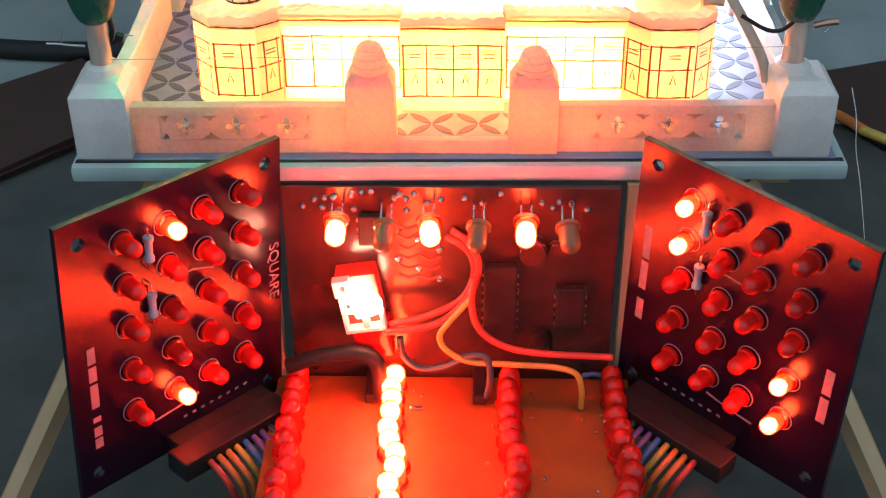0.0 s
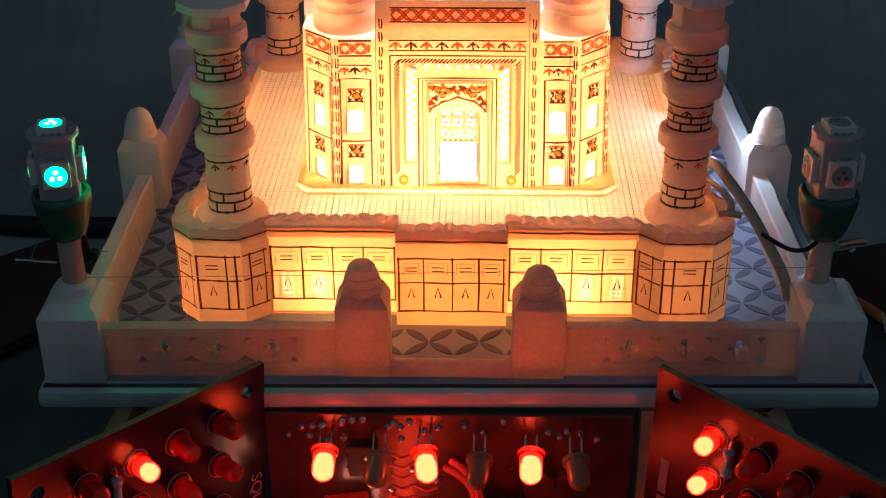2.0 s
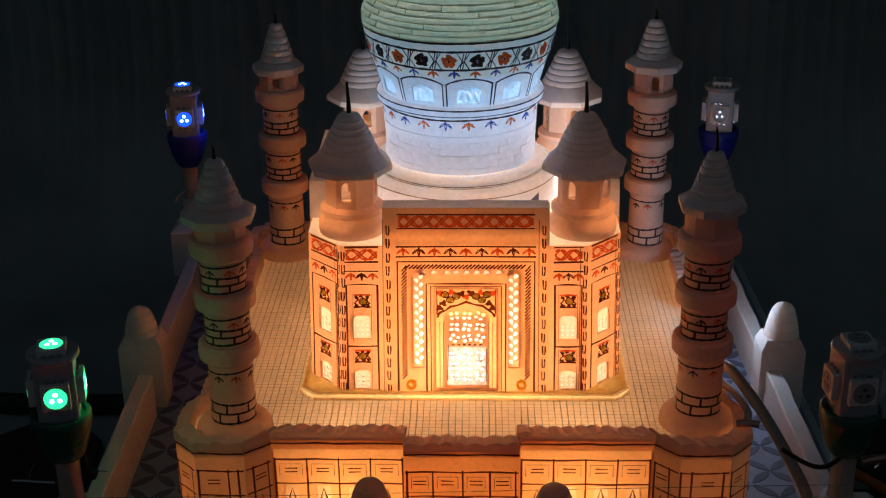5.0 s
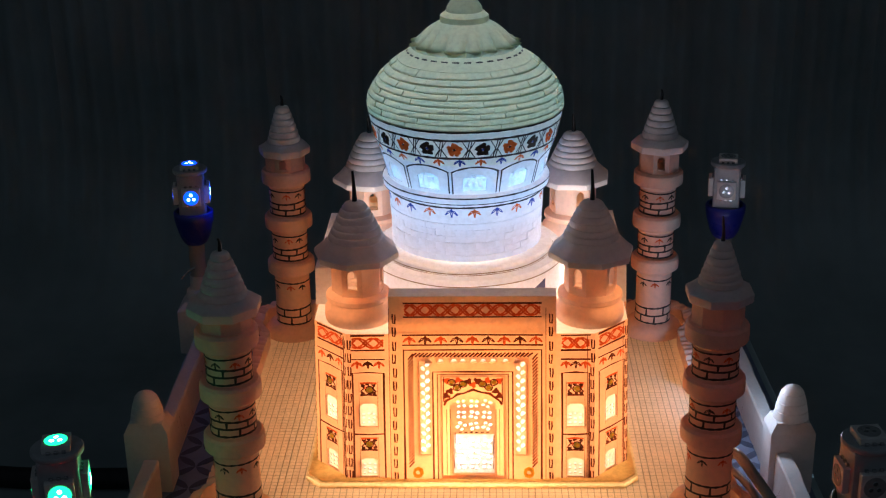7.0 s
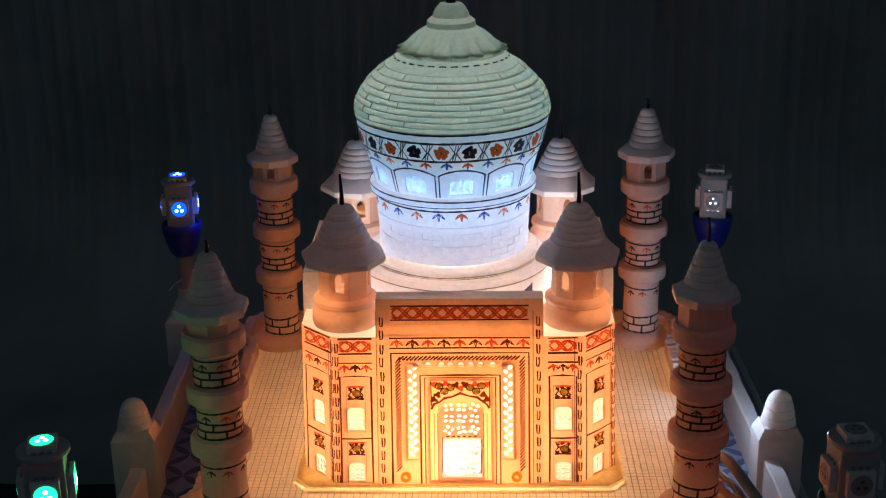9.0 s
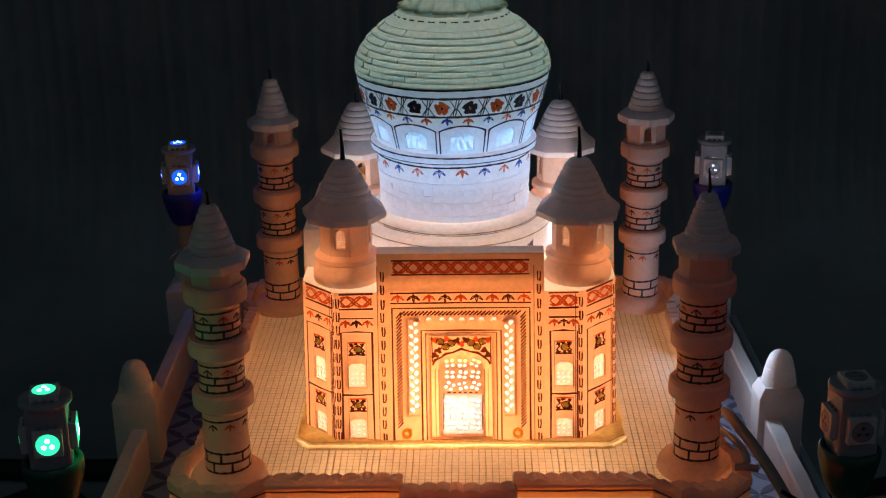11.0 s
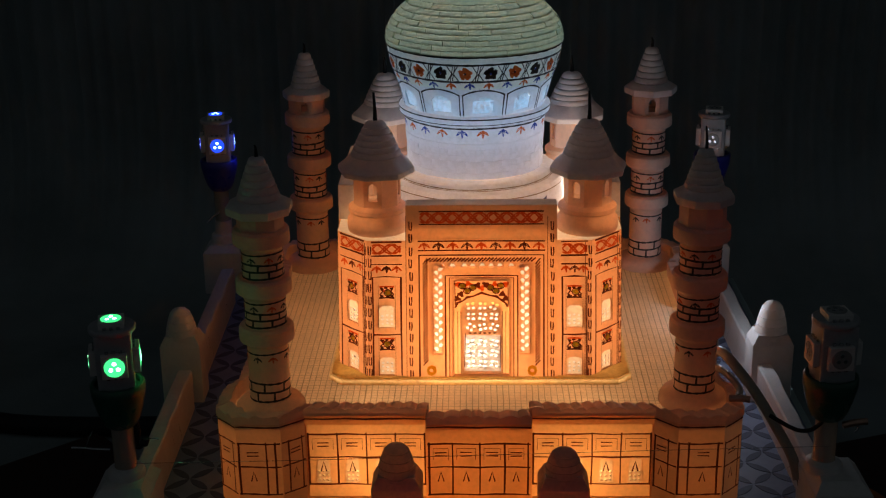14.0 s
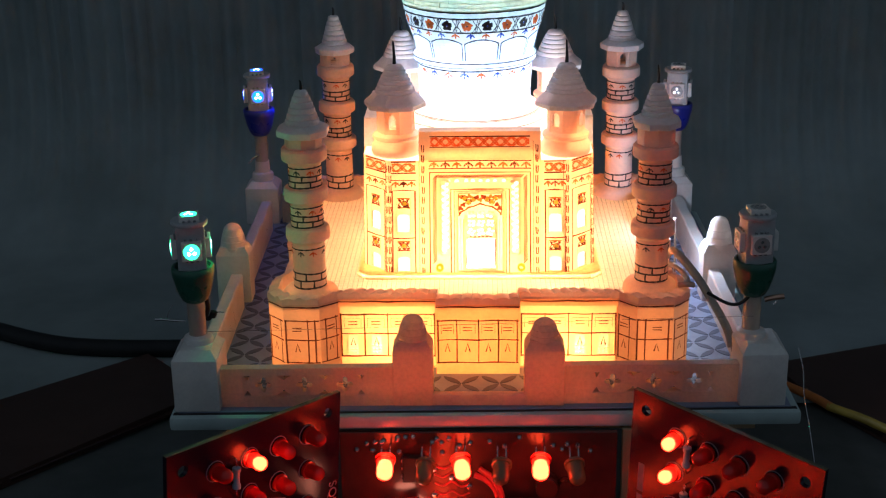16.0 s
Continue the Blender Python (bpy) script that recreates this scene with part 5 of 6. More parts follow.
bm = bmesh.new()
lathe(bm, [(wallr(dz(11.305 + 0.03 * i)), dz(11.305 + 0.03 * i)) for i in range(9)], 72, cap=False)
part("crown_shell", bm, M_GREEN, dome, "plain pale green shell over the bricks", smooth=50)
mortar = bmesh.new()
zz = [10.195 + 0.1233 * i for i in range(10)]
for i in range(9):
    rr = dome_r((zz[i] + zz[i + 1]) / 2)
    brick_course(dz(zz[i]), dz(zz[i + 1]), max(12, int(2 * math.pi * rr / 0.55)), M_GREEN, 0.5 * (i % 2) + 0.07 * i, 0.026, 0.004, mortar, i, 0.0)
part("green_mortar", mortar, M_GREEN, dome, "recessed joints")
mortar = bmesh.new()
zz = [6.95 + 0.157 * i for i in range(7)]
for i in range(6):
    brick_course(dz(zz[i]), dz(zz[i + 1]), 24, M_DOME, 0.5 * (i % 2), 0.012, 0.003, mortar, 40 + i, 0.0)
part("white_mortar", mortar, M_DOME, dome, "recessed joints")

# ------------------------------------------------------------------ electronics in front
def led_mesh(mat_name, mat, body=0.60):
    bm = bmesh.new()
    prof = [(0.25, 0.0), (0.25, 0.08), (0.205, 0.09), (0.205, body)] + [(0.205 * math.cos(q * math.pi / 12), body + 0.205 * math.sin(q * math.pi / 12)) for q in range(1, 6)] + [(0.02, body + 0.21)]
    lathe(bm, prof, 16)
    return finish(bm, mat_name, mat, 40)


LED_OFF = led_mesh("led_red_off", M_REDLED, 0.40)
LED_CLEAR = led_mesh("led_clear_off", M_CLEARLED, 0.42)
LED_ON = led_mesh("led_red_on", M_REDLIT, 0.40)
LED_LONG = led_mesh("led_long_on", M_REDLIT, 0.42)
bm = bmesh.new()
lathe(bm, [(0.04, 0.18), (0.13, 0.24), (0.18, 0.36), (0.17, 0.48), (0.07, 0.56)], 12)
CORE = finish(bm, "led_core", M_REDCORE, 60)
bm = bmesh.new()
lathe(bm, [(0.04, 0.10), (0.15, 0.14), (0.188, 0.28), (0.180, 0.50), (0.08, 0.59)], 12)
CORE_LONG = finish(bm, "led_core_long", M_REDCORE, 60)
bm = bmesh.new()
lathe(bm, [(0.30, 0.0), (0.30, 0.02), (0.28, 0.021), (0.28, 0.0)], 20, cap=False)
RINGM = finish(bm, "printed_ring", M_SILK, 40)
bm = bmesh.new()
box(bm, -0.16, -0.10, -0.03, 0.03, 0.05, 0.55)
box(bm, 0.04, 0.10, -0.03, 0.03, 0.05, 0.62)
box(bm, 0.0, 0.13, -0.03, 0.03, 0.48, 0.64)
CUP = finish(bm, "lead_frame", M_STEEL)


def led(parent, m, mesh, lit=False, label=""):
    ob = new("led", mesh)
    ob.parent, ob.matrix_basis = parent, m
    if label:
        ob["label"] = label
    if lit:
        c = new("core", CORE if mesh is LED_ON else CORE_LONG)
        c.parent = ob
    return ob


def basis(origin, x, up):
    """A frame whose x runs along x, y up in the board and z out of its face."""
    x = Vector(x).normalized()
    y = Vector(up)
    y = (y - x * y.dot(x)).normalized()
    m = Matrix(((*x, 0), (*y, 0), (*x.cross(y), 0), (0, 0, 0, 1))).transposed()
    m.translation = Vector(origin) * CM
    return m


def resistor(parent, x, y, length, mat, rz=90):
    m = cmpose(x, y, 0.16, 0, 0, rz)
    bm = bmesh.new()
    lathe(bm, [(0.05, -0.32 * length), (0.115, -0.30 * length), (0.115, -0.20 * length), (0.085, -0.16 * length), (0.085, 0.16 * length), (0.115, 0.20 * length), (0.115, 0.30 * length), (0.05, 0.32 * length)], 12, Matrix.Rotation(math.pi / 2, 4, "Y"))
    r = part("resistor", bm, mat, parent, "small pale blue resistor", 40, m)
    bm = bmesh.new()
    tube(bm, [(-0.55 * length, 0, -0.14), (-0.52 * length, 0, -0.02), (-0.3 * length, 0, 0)], 0.022, 6, 4)
    tube(bm, [(0.3 * length, 0, 0), (0.52 * length, 0, -0.02), (0.55 * length, 0, -0.14)], 0.022, 6, 4)
    part("lead", bm, M_STEEL, r)


def text_part(words, x, y, size, rz, parent, mat):
    c = bpy.data.curves.new("lettering", "FONT")
    c.body, c.size, c.align_x, c.align_y, c.extrude = words, size * CM, "CENTER", "CENTER", 0.004 * CM
    c.materials.append(mat)
    ob = new("lettering", c)
    ob.parent, ob.matrix_basis = parent, cmpose(x, y, 0.012, 0, 0, rz)
    ob["label"] = "printed word"


def led_board(m, cols, lit, mirror, label):
    """A standing dark board of twenty lamps with its header and wires. Local x from the inner edge outwards, y up, z out."""
    g = new("led_board")
    g.matrix_basis = m
    tagged(g, label, "circuit board", "standing lamp boards")
    sg = 1 if mirror else -1
    bm = bmesh.new()
    hole = lambda cx, cy: [(cx + 0.16 * math.cos(2 * math.pi * q / 14), cy + 0.16 * math.sin(2 * math.pi * q / 14)) for q in range(14)]
    pl = lambda s, z, off: Vector((sg * s, -z, off))
    pierced(bm, pl, rect(0, 5.95, 0, 7.2), [hole(0.45, 0.5), hole(5.45, 0.55), hole(5.48, 6.65), hole(0.45, 6.65)], 0.155, back=True)
    part("board", bm, M_PCB, g, "glossy dark purple circuit board")
    bm = bmesh.new()
    box(bm, min(0, sg * 5.95), max(0, sg * 5.95), 0.003, 0.012, -0.15, -0.005)
    part("cut_edge", bm, M_PCBEDGE, g)
    for i, cx in enumerate(cols):
        for j, cy in enumerate((0.93, 2.0, 3.1, 4.25, 5.42)):
            tilt = 6 * math.sin(3.1 * i + 5.7 * j)
            mm = cmpose(sg * cx, -cy, 0.02, tilt, 5 * math.cos(2.3 * i + j), 40 * i + 25 * j)
            o = led(g, mm, LED_ON if (i, j) in lit else LED_OFF, (i, j) in lit)
            r = new("printed_ring", RINGM)
            r.parent, r.matrix_basis = g, cmpose(sg * (cx + 0.03), -cy + 0.02, 0.001)
    rx = 3.84 if not mirror else 1.98
    resistor(g, sg * rx, -1.25, 1.0, M_BLUERES)
    resistor(g, sg * rx, -2.70, 1.0, M_BLUERES)
    # printed words: one legible, the other as bars
    if not mirror:
        text_part("SQUARE", sg * 0.24, -3.5, 0.42, -90, g, M_SILK)
        bars = [(5.40, 0.10, a, b) for a, b in ((3.2, 3.62), (3.70, 4.10), (4.18, 4.82), (5.08, 5.22), (5.36, 5.62), (5.68, 5.95))]
    else:
        bars = [(0.42, 0.10, a, b) for a, b in ((2.2, 3.1), (3.2, 4.0), (4.3, 4.9))] + [(5.5, 0.11, a, b) for a, b in ((3.4, 4.1), (4.2, 4.9))]
    for bx, bw, a, b in bars:
        bm = bmesh.new()
        box(bm, sg * bx - bw, sg * bx + bw, -b, -a, 0.002, 0.010)
        part("printed_bar", bm, M_SILK, g)
    for k in range(8):
        bm = bmesh.new()
        box(bm, sg * (1.2 + 0.26 * k) - 0.05, sg * (1.2 + 0.26 * k) + 0.05, -6.42, -6.36, 0.001, 0.012)
        part("printed_dash", bm, M_SILK, g)
    for pts, wd in (([(3.9, 6.05), (3.2, 6.0), (2.6, 5.9)], 0.05), ([(2.0, 2.6), (2.6, 2.4), (3.2, 2.45)], 0.03)):
        bm = bmesh.new()
        stroke(bm, lambda s, z, off: Vector((sg * s, -z, off)), pts, wd, 0.008)
        part("printed_line", bm, M_SILK, g)
    # header and ribbon of wires
    bm = bmesh.new()
    box(bm, min(sg * 0.7, sg * 3.6), max(sg * 0.7, sg * 3.6), -6.98, -6.68, 0.0, 0.85, 0.03)
    box(bm, min(sg * 0.75, sg * 4.0), max(sg * 0.75, sg * 4.0), -7.10, -6.56, 0.55, 1.25, 0.05)
    part("header", bm, M_BLACKPL, g, "black pin header housing")
    mats = (M_REDW, M_ORAW, M_ORAW, M_YELW, M_BLUW, M_PURW, M_PURW, M_GRYW, M_WHTW, M_WHTW)
    for k in range(10):
        x = sg * (3.3 - 0.26 * k)
        bm = bmesh.new()
        tube(bm, [(x, -6.85, 1.2), (x, -6.95, 1.55), (x - sg * 0.1, -7.35, 1.85 + 0.06 * (k % 3)), (x - sg * 0.25, -7.9, 1.9), (x - sg * 0.5, -8.6, 1.75)], 0.085, 8, 6)
        part("ribbon_wire", bm, mats[k], g, smooth=60)
    return g


led_board(basis((-3.85, -0.25, 0.86), (3.92, 4.46, -0.35), (0.06, 0.02, 1)), (1.2, 2.25, 3.25, 4.4), {(2, 0), (2, 4)}, False, "dark purple board of red lamps standing on edge, two lamps lit")
led_board(basis((4.34, -0.51, 1.06), (1.5, -1.41, -0.1), (-0.03, 0, 1)), (1.5, 2.55, 3.5, 4.55), {(0, 0), (0, 1), (3, 3), (3, 4)}, True, "dark purple board of red lamps standing on edge, with ribbon wires")

# controller board standing under the front of the slab
g = thing("controller_board", 0, -0.10, 0, "dark controller circuit board with a row of lamps, standing upright", "circuit board")
bm = bmesh.new()
box(bm, -3.95, 3.95, -0.08, 0.08, -6.1, -0.45, 0.02)
part("board", bm, M_BROWNPCB, g)
for k, x in enumerate((-2.60, -1.46, -0.49, 0.67, 1.76, 2.70)):
    red_one = k % 2 == 0
    m = cmpose(x, -0.72 - 0.02 * (k % 2), -0.93 - 0.14 * (k % 2), 112, 0, 8 * math.sin(4.0 * k)) @ Matrix.Scale(1.18, 4)
    led(g, m, LED_LONG if red_one else LED_CLEAR, red_one, "lit red lamp" if red_one else "unlit milky lamp")
    bm = bmesh.new()
    for s in (-0.12, 0.12):
        tube(bm, [(x + s, -0.05, -0.80), (x + s, -0.4, -0.74), (x + s, -0.75, -0.92)], 0.025, 6, 5)
    part("lead", bm, M_STEEL, g, "bent tinned leads")
bm = bmesh.new()
rnd = random.Random(8)
for k in range(28):
    x, z = rnd.uniform(-3.6, 3.2), rnd.uniform(-1.15, -0.58)
    lathe(bm, [(0.085, 0.0), (0.065, 0.06), (0.02, 0.11)], 8, Matrix.Translation((x, -0.08, z)) @ Matrix.Rotation(math.pi / 2, 4, "X"))
part("solder_joint", bm, M_STEEL, g, "shiny solder joints")


def dip(x0, x1, z0, z1, parent):
    bm = bmesh.new()
    box(bm, x0, x1, -0.40, -0.16, z0, z1, 0.04)
    c = part("chip", bm, M_BLACKPL, parent, "black socketed chip")
    n = int((z1 - z0) / 0.254)
    for k in range(n):
        for xx in (x0 - 0.05, x1):
            bm = bmesh.new()
            box(bm, xx, xx + 0.05, -0.30, -0.08, z0 + 0.1 + 0.254 * k, z0 + 0.19 + 0.254 * k)
            part("chip_leg", bm, M_STEEL, c)


dip(0.80, 1.60, -4.7, -2.5, g)
dip(2.55, 3.25, -4.3, -3.1, g)
dip(-2.15, -1.55, -1.9, -1.1, g)
for x, z, r, h in ((2.25, -4.75, 0.26, 0.8), (1.95, -2.0, 0.34, 0.5), (2.5, -2.05, 0.2, 0.3)):
    bm = bmesh.new()
    lathe(bm, [(r, 0.0), (r, 0.08), (0.93 * r, 0.11), (r, 0.15), (r, h - 0.06), (0.9 * r, h)], 20, Matrix.Translation((x, -0.08, z)) @ Matrix.Rotation(math.pi / 2, 4, "X"))
    part("capacitor", bm, M_BLACKPL if h > 0.7 else M_BROWNPCB, g, smooth=40)
for k in range(6):
    z = -1.5 - 0.28 * k
    bm = bmesh.new()
    tube(bm, [(-1.25, -0.09, z), (-1.0, -0.09, z - 0.1), (-0.75, -0.09, z + 0.05 * math.sin(k)), (-0.5, -0.09, z - 0.13), (-0.25, -0.09, z - 0.05)], 0.035, 6, 4)
    part("copper_trace", bm, M_REDW, g, "raised lacquered copper trace")
    bm = bmesh.new()
    lathe(bm, [(0.10, 0.0), (0.08, 0.05), (0.03, 0.07)], 10, Matrix.Translation((-1.25 + 0.5 * (k % 3), -0.08, z - 0.12)) @ Matrix.Rotation(math.pi / 2, 4, "X"))
    part("solder_pad", bm, M_STEEL, g)

# plug-in block with a lit bar beside the chips
g = thing("plug_block", -2.15, -0.55, -3.42, "red and white plug block with two glowing bullet lamps", "connector", rz=0)
lean = Matrix.Rotation(radians(-9), 4, "Y")
bm = bmesh.new()
box(bm, -0.50, 0.50, -0.20, 0.42, -0.58, 0.84, 0.06, lean)
part("housing", bm, M_REDW, g, "red plastic housing", smooth=40)
for x0, x1, z0, z1 in ((-0.52, -0.12, 0.40, 0.86), (-0.46, -0.10, -0.10, 0.34)):
    bm = bmesh.new()
    pierced(bm, lambda a, z, off: lean @ Vector((a, -0.42 - off, z)), rect(x0, x1, z0, z1), [rect(x0 + 0.14, x1 - 0.12, z0 + 0.16, z1 - 0.14)], 0.25, back=True)
    part("cell", bm, M_WHITEPL, g, "pale plastic cell with a dark opening")
bm = bmesh.new()
for x0, x1, z0, z1 in ((-0.46, 0.54, -0.66, -0.54), (0.00, 0.16, -0.54, -0.06), (-0.46, -0.36, -0.54, -0.12), (0.44, 0.54, -0.54, -0.16)):
    box(bm, x0, x1, -0.46, -0.16, z0, z1, 0.03, lean)
part("frame", bm, M_WHITEPL, g, "pale plastic frame of the lower cells", smooth=40)
bm = bmesh.new()
box(bm, -0.34, 0.58, -0.42, 0.42, -1.50, -0.68, 0.10, lean)
part("socket", bm, M_REDLED, g, "clear red plastic socket", smooth=40)
for x0, x1, z, rr in ((-0.14, 0.44, 0.60, 0.24), (-0.08, 0.58, 0.12, 0.28)):
    bm = bmesh.new()
    lathe(bm, [(rr, 0.0), (rr, x1 - x0 - rr), (0.92 * rr, x1 - x0 - 0.6 * rr), (0.70 * rr, x1 - x0 - 0.28 * rr), (0.35 * rr, x1 - x0 - 0.07 * rr), (0.05 * rr, x1 - x0)], 18, lean @ Matrix.Translation((x0, -0.46, z)) @ Matrix.Rotation(radians(84), 4, "Y"))
    part("lit_lamp", bm, M_BAR, g, "glowing bullet lamp lying on its side", smooth=60)

# flat lamp board on the table
g = thing("lamp_strip_board", 0, 0, -5.95, "orange phenolic board with four rows of red lamps lying flat", "circuit board")
bm = bmesh.new()
box(bm, -4.35, 4.45, -10.5, -0.35, -0.16, 0.0, 0.02)
part("board", bm, M_ORANGE, g)
for c, x0, x1 in ((0, -3.82, -3.75), (1, -1.42, -1.18), (2, 1.45, 1.5), (3, 4.02, 4.0)):
    for k in range(19):
        t = k / 18
        y = -0.85 - 0.49 * k
        off = 0.16 * (k in (6, 7, 12)) + 0.03 * math.sin(2.3 * k + c)
        led(g, cmpose(x0 + (x1 - x0) * t + off, y, 0.02, 8 * math.sin(k + c), 6 * math.cos(2 * k + c), 30 * k) @ Matrix.Scale(1.28, 4), LED_ON if c == 1 else LED_OFF, c == 1)
bm = bmesh.new()
rnd = random.Random(4)
for k in range(60):
    x, y = rnd.uniform(-4.1, 4.2), rnd.uniform(-9.5, -0.6)
    if min(abs(x - q) for q in (-3.8, -1.3, 1.47, 4.0)) < 0.85:
        lathe(bm, [(0.05, 0.0), (0.04, 0.04), (0.01, 0.05)], 8, Matrix.Translation((x, y, 0.0)))
box(bm, -0.98, -0.66, -1.66, -1.54, 0.0, 0.07, 0.03)
part("solder_joint", bm, M_STEEL, g, "small solder dots")
for x, y in ((-1.92, -0.9), (0.72, -0.9)):
    bm = bmesh.new()
    box(bm, x - 0.17, x + 0.17, y - 0.55, y + 0.75, 0.02, 0.30, 0.05)
    part("black_plug", bm, M_BLACKPL, g)


def wire(name, pts, r, mat, label, group="", cat="cable"):
    bm = bmesh.new()
    tube(bm, pts, r, 10, 10)
    return solo(name, bm, mat, label, cat, group, smooth=60)


wire("red_wire", [(-1.45, -0.9, -3.9), (-0.5, -0.81, -3.67), (0.25, -0.72, -3.26), (0.56, -0.62, -2.66), (0.51, -0.53, -2.15), (0.24, -0.44, -1.85), (-0.09, -0.25, -1.78)], 0.085, M_REDW, "red insulated wire looping over the controller board", "loose wires")
wire("red_wire", [(-1.56, -1.0, -4.05), (-0.36, -0.92, -3.86), (0.40, -0.80, -3.18), (0.68, -0.66, -2.34), (0.42, -0.48, -1.78), (0.04, -0.25, -1.58)], 0.085, M_REDW, "red insulated wire looping over the controller board", "loose wires")
wire("red_wire", [(0.58, -0.98, -2.45), (0.52, -1.1, -3.19), (0.73, -1.18, -3.83), (1.27, -1.22, -4.25), (2.09, -1.26, -4.43), (3.92, -1.3, -4.51)], 0.085, M_REDW, "red insulated wire running to the lamp board", "loose wires")
wire("yellow_wire", [(0.50, -1.05, -3.0), (-0.01, -1.15, -3.61), (-0.24, -1.2, -4.0), (-0.08, -1.25, -4.38), (0.46, -1.3, -4.68), (1.42, -1.35, -4.72), (2.5, -1.4, -4.75), (3.05, -1.45, -4.92), (3.2, -1.5, -5.4), (3.2, -1.55, -5.9)], 0.075, M_YELW, "yellow insulated wire running to the flat board", "loose wires")
wire("grey_wire", [(-1.21, -1.0, -4.2), (-1.12, -1.07, -4.72), (-0.71, -1.13, -5.04), (-0.09, -1.2, -4.91), (0.46, -1.27, -4.52), (0.88, -1.33, -4.55), (0.98, -1.4, -5.1), (0.9, -1.4, -5.7)], 0.085, M_GRYW, "grey-blue insulated wire running to the flat board", "loose wires")
wire("black_wire", [(-3.99, -0.9, -5.2), (-3.27, -1.0, -4.85), (-2.3, -1.1, -4.62), (-1.78, -1.2, -4.85), (-1.75, -1.3, -5.78)], 0.20, M_BLACKPL, "thick black lead running to the flat board", "loose wires")

wire("blue_wire", [(3.30, -0.42, -5.80), (3.55, -0.40, -5.76), (3.85, -0.42, -5.80), (4.0, -0.40, -5.9)], 0.07, M_BLUW, "short blue wire at the edge of the flat board", "loose wires")

# ------------------------------------------------------------------ stick frame under the slab
def stick(a, b, w, h, label):
    a, b = Vector(a), Vector(b)
    d = (b - a).normalized()
    s = d.cross(Vector((0, 0, 1)))
    s = s.normalized() if s.length > 0.1 else Vector((1, 0, 0))
    t = s.cross(d)
    bm = bmesh.new()
    m = Matrix(((*s, 0), (*d, 0), (*t, 0), (0, 0, 0, 1))).transposed()
    m.translation = a
    box(bm, -w / 2, w / 2, 0, (b - a).length, -h / 2, h / 2, 0.04, m)
    return solo("wooden_stick", bm, M_WOOD, label, "stick", "stick frame", smooth=35)


for y in (0.95, 17.0):
    stick((-8.0, y, -0.62), (8.0, y, -0.62), 0.5, 0.36, "pale wooden stick lying under the marble slab")
for sx in (-1, 1):
    stick((sx * 6.9, 0.45, -0.62), (sx * 11.0, -3.3, GROUND + 0.1), 0.55, 0.3, "pale wooden stick leg splayed out under the slab")
    stick((sx * 6.9, 16.2, -0.82), (sx * 9.5, 17.2, GROUND + 0.1), 0.55, 0.3, "pale wooden stick leg splayed out under the slab")
stick((4.3, 0.25, -0.5), (4.3, 0.15, GROUND + 0.1), 0.25, 0.35, "pale wooden upright beside the controller board")
stick((-4.4, 0.25, -0.5), (-4.4, 0.15, GROUND + 0.1), 0.25, 0.35, "pale wooden upright beside the controller board")
for x in (-3.6, 3.8):
    stick((x, -0.6, -6.33), (x, -10.4, -6.33), 0.4, 0.4, "pale wooden rail carrying the flat lamp board")
    stick((x, -1.0, -6.5), (x, -1.0, GROUND + 0.05), 0.4, 0.4, "short pale wooden foot under the rail")
    stick((x, -9.8, -6.5), (x, -9.8, GROUND + 0.05), 0.4, 0.4, "short pale wooden foot under the rail")

# ------------------------------------------------------------------ cables and clutter round the model
wire("grey_sleeve", [(5.95, 5.6, 2.75), (6.05, 5.0, 3.12), (6.28, 4.1, 3.08), (6.6, 3.3, 2.80), (6.95, 2.7, 2.30), (7.3, 2.2, 1.70), (7.42, 1.9, 1.25)], 0.125, M_TUBE, "grey-brown sleeve arching from the terrace to the fence corner")
wire("grey_sleeve", [(5.95, 5.3, 2.6), (6.15, 4.5, 2.72), (6.3, 3.8, 2.68), (6.22, 3.35, 2.66)], 0.085, M_TUBE, "thin brown sleeve beside the minaret foot")
wire("copper_joint", [(6.0, 3.36, 2.62), (6.16, 3.3, 2.66), (6.30, 3.27, 2.67), (6.47, 3.22, 2.66)], 0.085, M_COPPER, "twisted bare copper joint beside the minaret foot")
wire("steel_wire", [(7.40, 1.94, 1.30), (7.47, 1.8, 0.95), (7.53, 1.7, 0.65)], 0.03, M_STEEL, "bare wire tip below the grey sleeve")
wire("black_thin_wire", [(6.55, 1.5, 3.12), (6.72, 1.42, 3.04), (6.98, 1.32, 2.92), (7.22, 1.25, 2.86), (7.45, 1.2, 2.92), (7.66, 1.2, 3.12), (7.68, 1.25, 3.30)], 0.050, M_BLACKPL, "thin black wire hanging from the lamp socket")
wire("black_thin_wire", [(-7.78, 1.2, 3.3), (-7.72, 1.2, 2.85), (-7.80, 1.2, 2.55), (-7.72, 1.2, 2.50), (-7.60, 1.2, 2.62)], 0.065, M_BLACKPL, "thin black wire bent at the lamp socket")
wire("black_joint", [(-7.62, 1.2, 2.56), (-7.58, 1.2, 2.64), (-7.56, 1.2, 2.72)], 0.10, M_BLACKPL, "lump of dark solder on the bent wire")
wire("steel_wire", [(-7.60, 1.2, 2.64), (-7.42, 1.2, 2.70), (-7.26, 1.2, 2.69)], 0.014, M_STEEL, "fine bare wire strand")
wire("steel_wire", [(-8.40, 1.2, 2.42), (-8.75, 1.15, 2.46), (-8.95, 1.12, 2.50), (-9.25, 1.1, 2.52)], 0.035, M_STEEL, "bare soldered wire ends sticking out of the lamp tube")
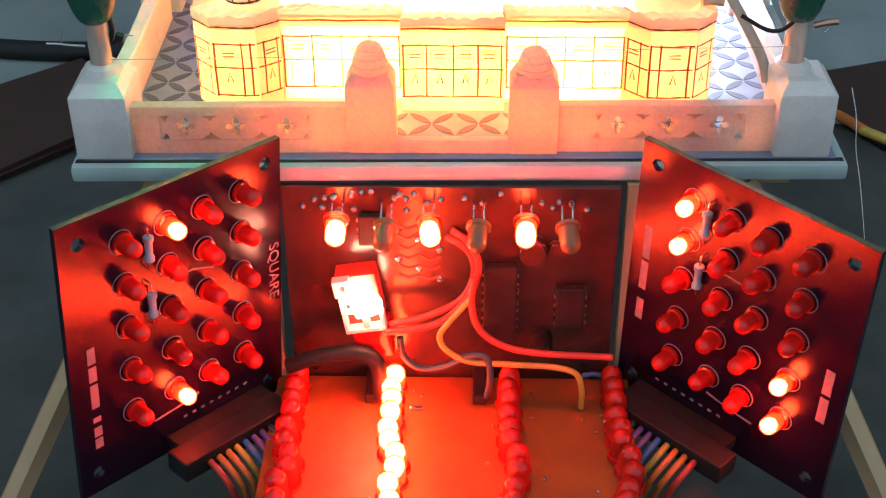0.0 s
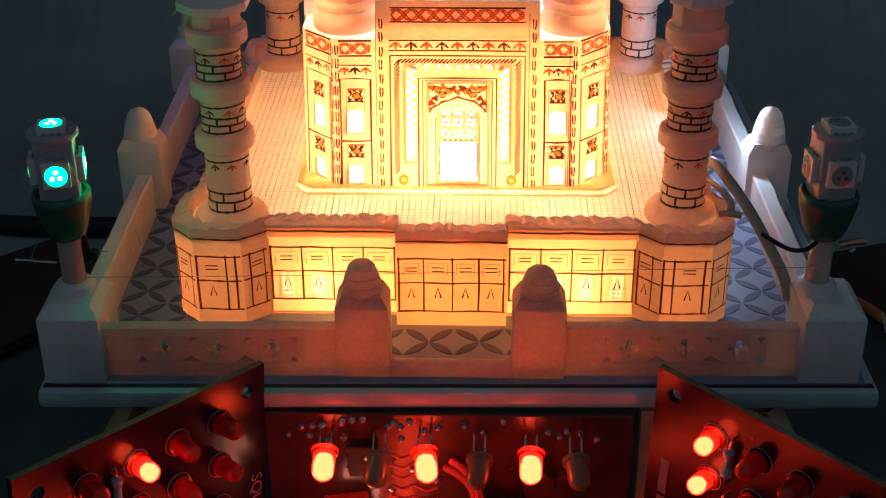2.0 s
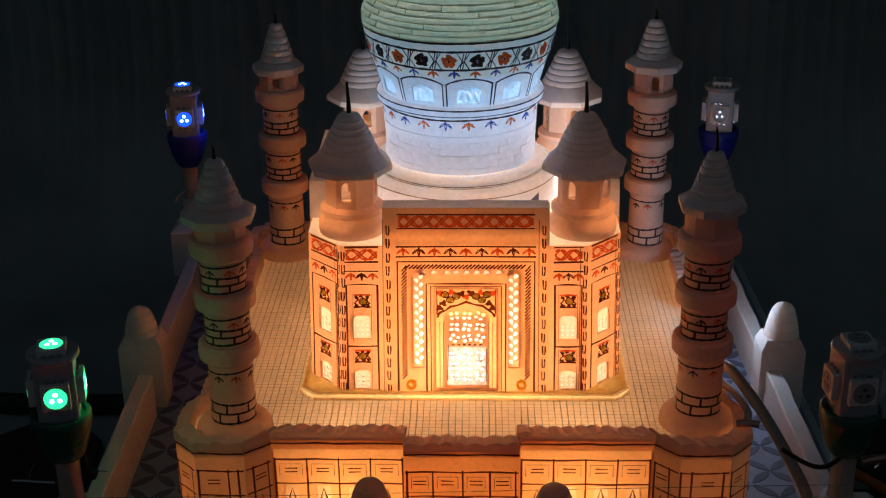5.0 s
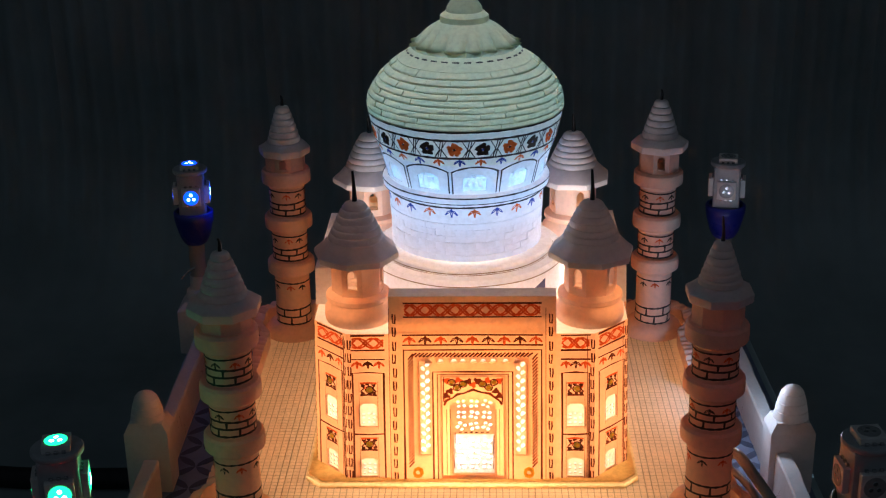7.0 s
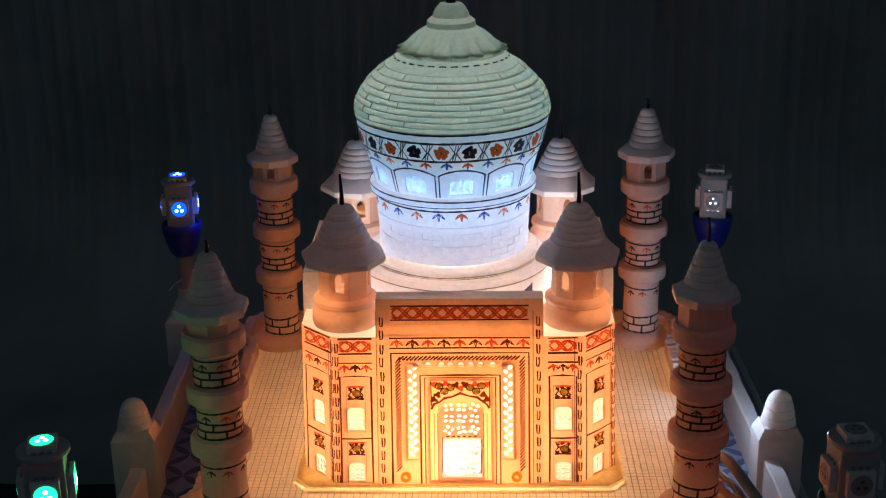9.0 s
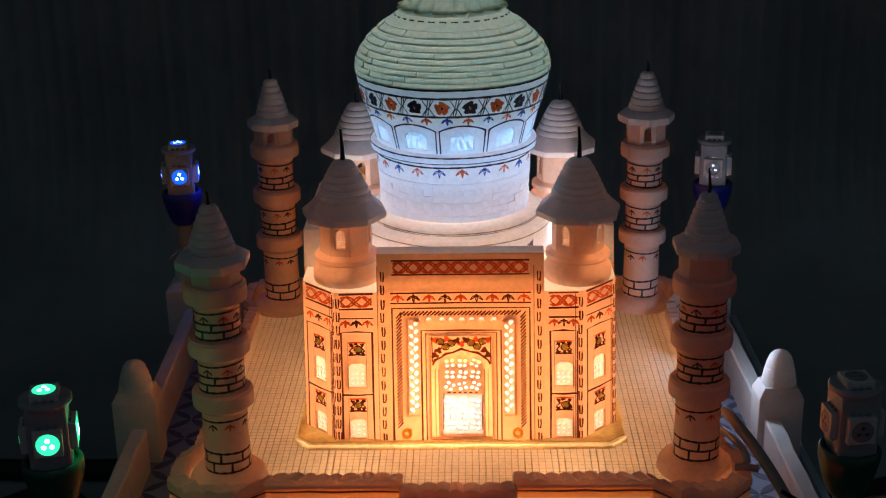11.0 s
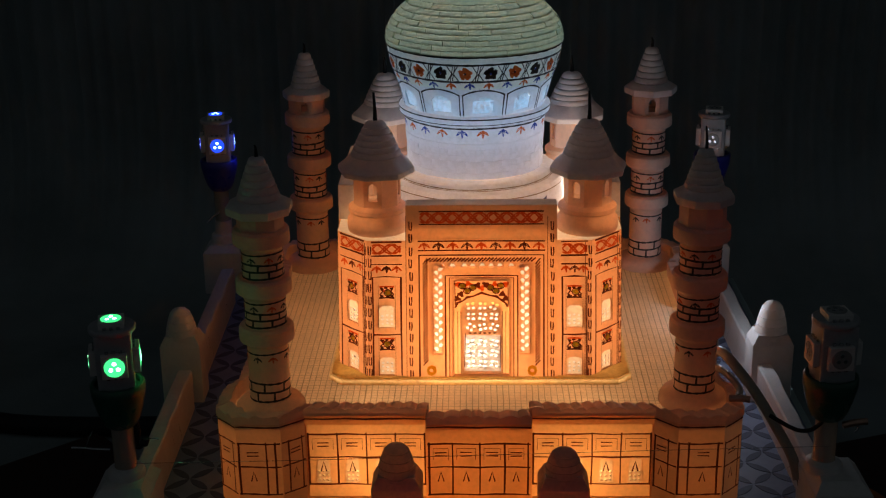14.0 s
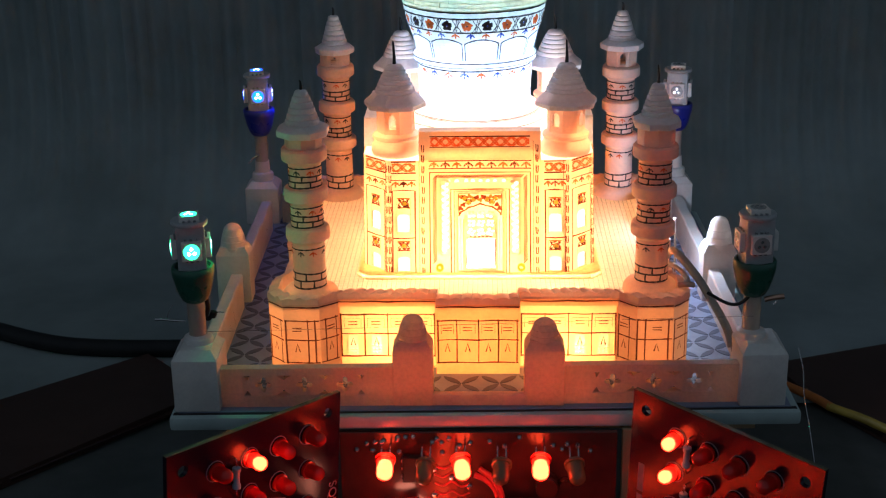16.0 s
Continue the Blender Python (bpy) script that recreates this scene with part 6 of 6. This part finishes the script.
wire("steel_wire", [(-8.92, 1.12, 2.50), (-8.85, 1.1, 2.72), (-8.72, 1.1, 2.95)], 0.014, M_STEEL, "fine bare wire strand")
wire("copper_joint", [(8.12, 1.2, 3.02), (8.30, 1.2, 3.07), (8.46, 1.2, 3.10), (8.66, 1.2, 3.12)], 0.080, M_COPPER, "bare soldered wire ends sticking out of the lamp tube")
wire("steel_wire", [(8.44, 1.2, 3.08), (8.46, 1.18, 2.96), (8.38, 1.16, 2.88)], 0.025, M_STEEL, "fine bare wire strand")
wire("steel_wire", [(-8.5, 17.1, 2.9), (-8.9, 17.0, 2.7), (-9.1, 16.9, 2.5)], 0.035, M_STEEL, "bare soldered wire ends sticking out of the lamp tube")
wire("clear_thread", [(-8.0, 1.0, 2.17), (-4.0, 0.99, 2.26), (0.0, 1.0, 2.38), (4.0, 1.0, 2.50), (7.8, 1.0, 2.60)], 0.006, M_STEEL, "fine thread stretched across in front of the terrace", "fine threads")
wire("clear_thread", [(9.01, 0.5, 1.83), (9.07, 0.0, 1.37), (8.95, -0.8, 0.98), (8.94, -1.6, 0.52), (9.01, -2.4, -0.45)], 0.012, M_STEEL, "fine stray thread hanging over the board", "fine threads")
wire("black_cable", [(-40.0, 33.0, GROUND + 0.6), (-26.0, 26.2, GROUND + 0.5), (-20.7, 23.4, GROUND + 0.5), (-17.8, 22.6, GROUND + 0.5), (-13.5, 22.5, GROUND + 0.5), (-6, 22.8, GROUND + 0.5)], 0.42, M_BLACKPL, "thick black mains cable lying on the cloth")
wire("orange_wire", [(11.0, 19.6, GROUND + 0.6), (12.2, 18.6, GROUND + 0.8), (13.1, 17.6, GROUND + 0.8), (13.8, 16.7, GROUND + 0.8), (14.3, 15.8, GROUND + 0.8)], 0.19, M_ORAW, "orange wire lying on the cloth", "wires on the cloth")
wire("yellow_wire", [(14.2, 15.9, GROUND + 0.8), (14.8, 15.3, GROUND + 0.8), (15.4, 14.7, GROUND + 0.8), (16.2, 13.9, GROUND + 0.7), (18.4, 11.4, GROUND + 0.6)], 0.18, M_YELW, "yellow wire lying on the cloth", "wires on the cloth")


g = thing("side_lamp", 6.65, 9.3, 0.05, "small white lamp on a thin lead beside the terrace", "lamp")
bm = bmesh.new()
tube(bm, [(0.05, 0.05, 0.0), (0.08, 0.02, 1.3), (0, 0, 2.65)], 0.04, 8, 6)
part("lead", bm, M_TUBE, g, smooth=60)
bm = bmesh.new()
lathe(bm, [(0.05, 2.60), (0.055, 2.64), (0.05, 2.66), (0.02, 2.67)], 14)
part("socket", bm, M_TUBE, g, smooth=40)


def plank(pts, z0, z1, label):
    bm = bmesh.new()
    prism(bm, pts, z0, z1)
    bmesh.ops.bevel(bm, geom=bm.edges[:], offset=0.25, segments=2, affect="EDGES")
    solo("wooden_plank", bm, M_DARKWOOD, label, "plank", "dark planks", smooth=40)


plank([(-15.2, 22.3), (-30.5, 8.6), (-27.0, 0.8), (-18.07, 10.65), (-12.6, 16.7), (-13.2, 20.0)], GROUND + 0.05, GROUND + 0.5, "dark brown wooden plank lying on the cloth")
plank([(12.6, 20.9), (13.3, 18.5), (16.1, 14.1), (24.0, 2.0), (45.0, 10.0), (45.0, 33.0)], GROUND + 0.05, GROUND + 0.5, "dark brown wooden board lying on the cloth")
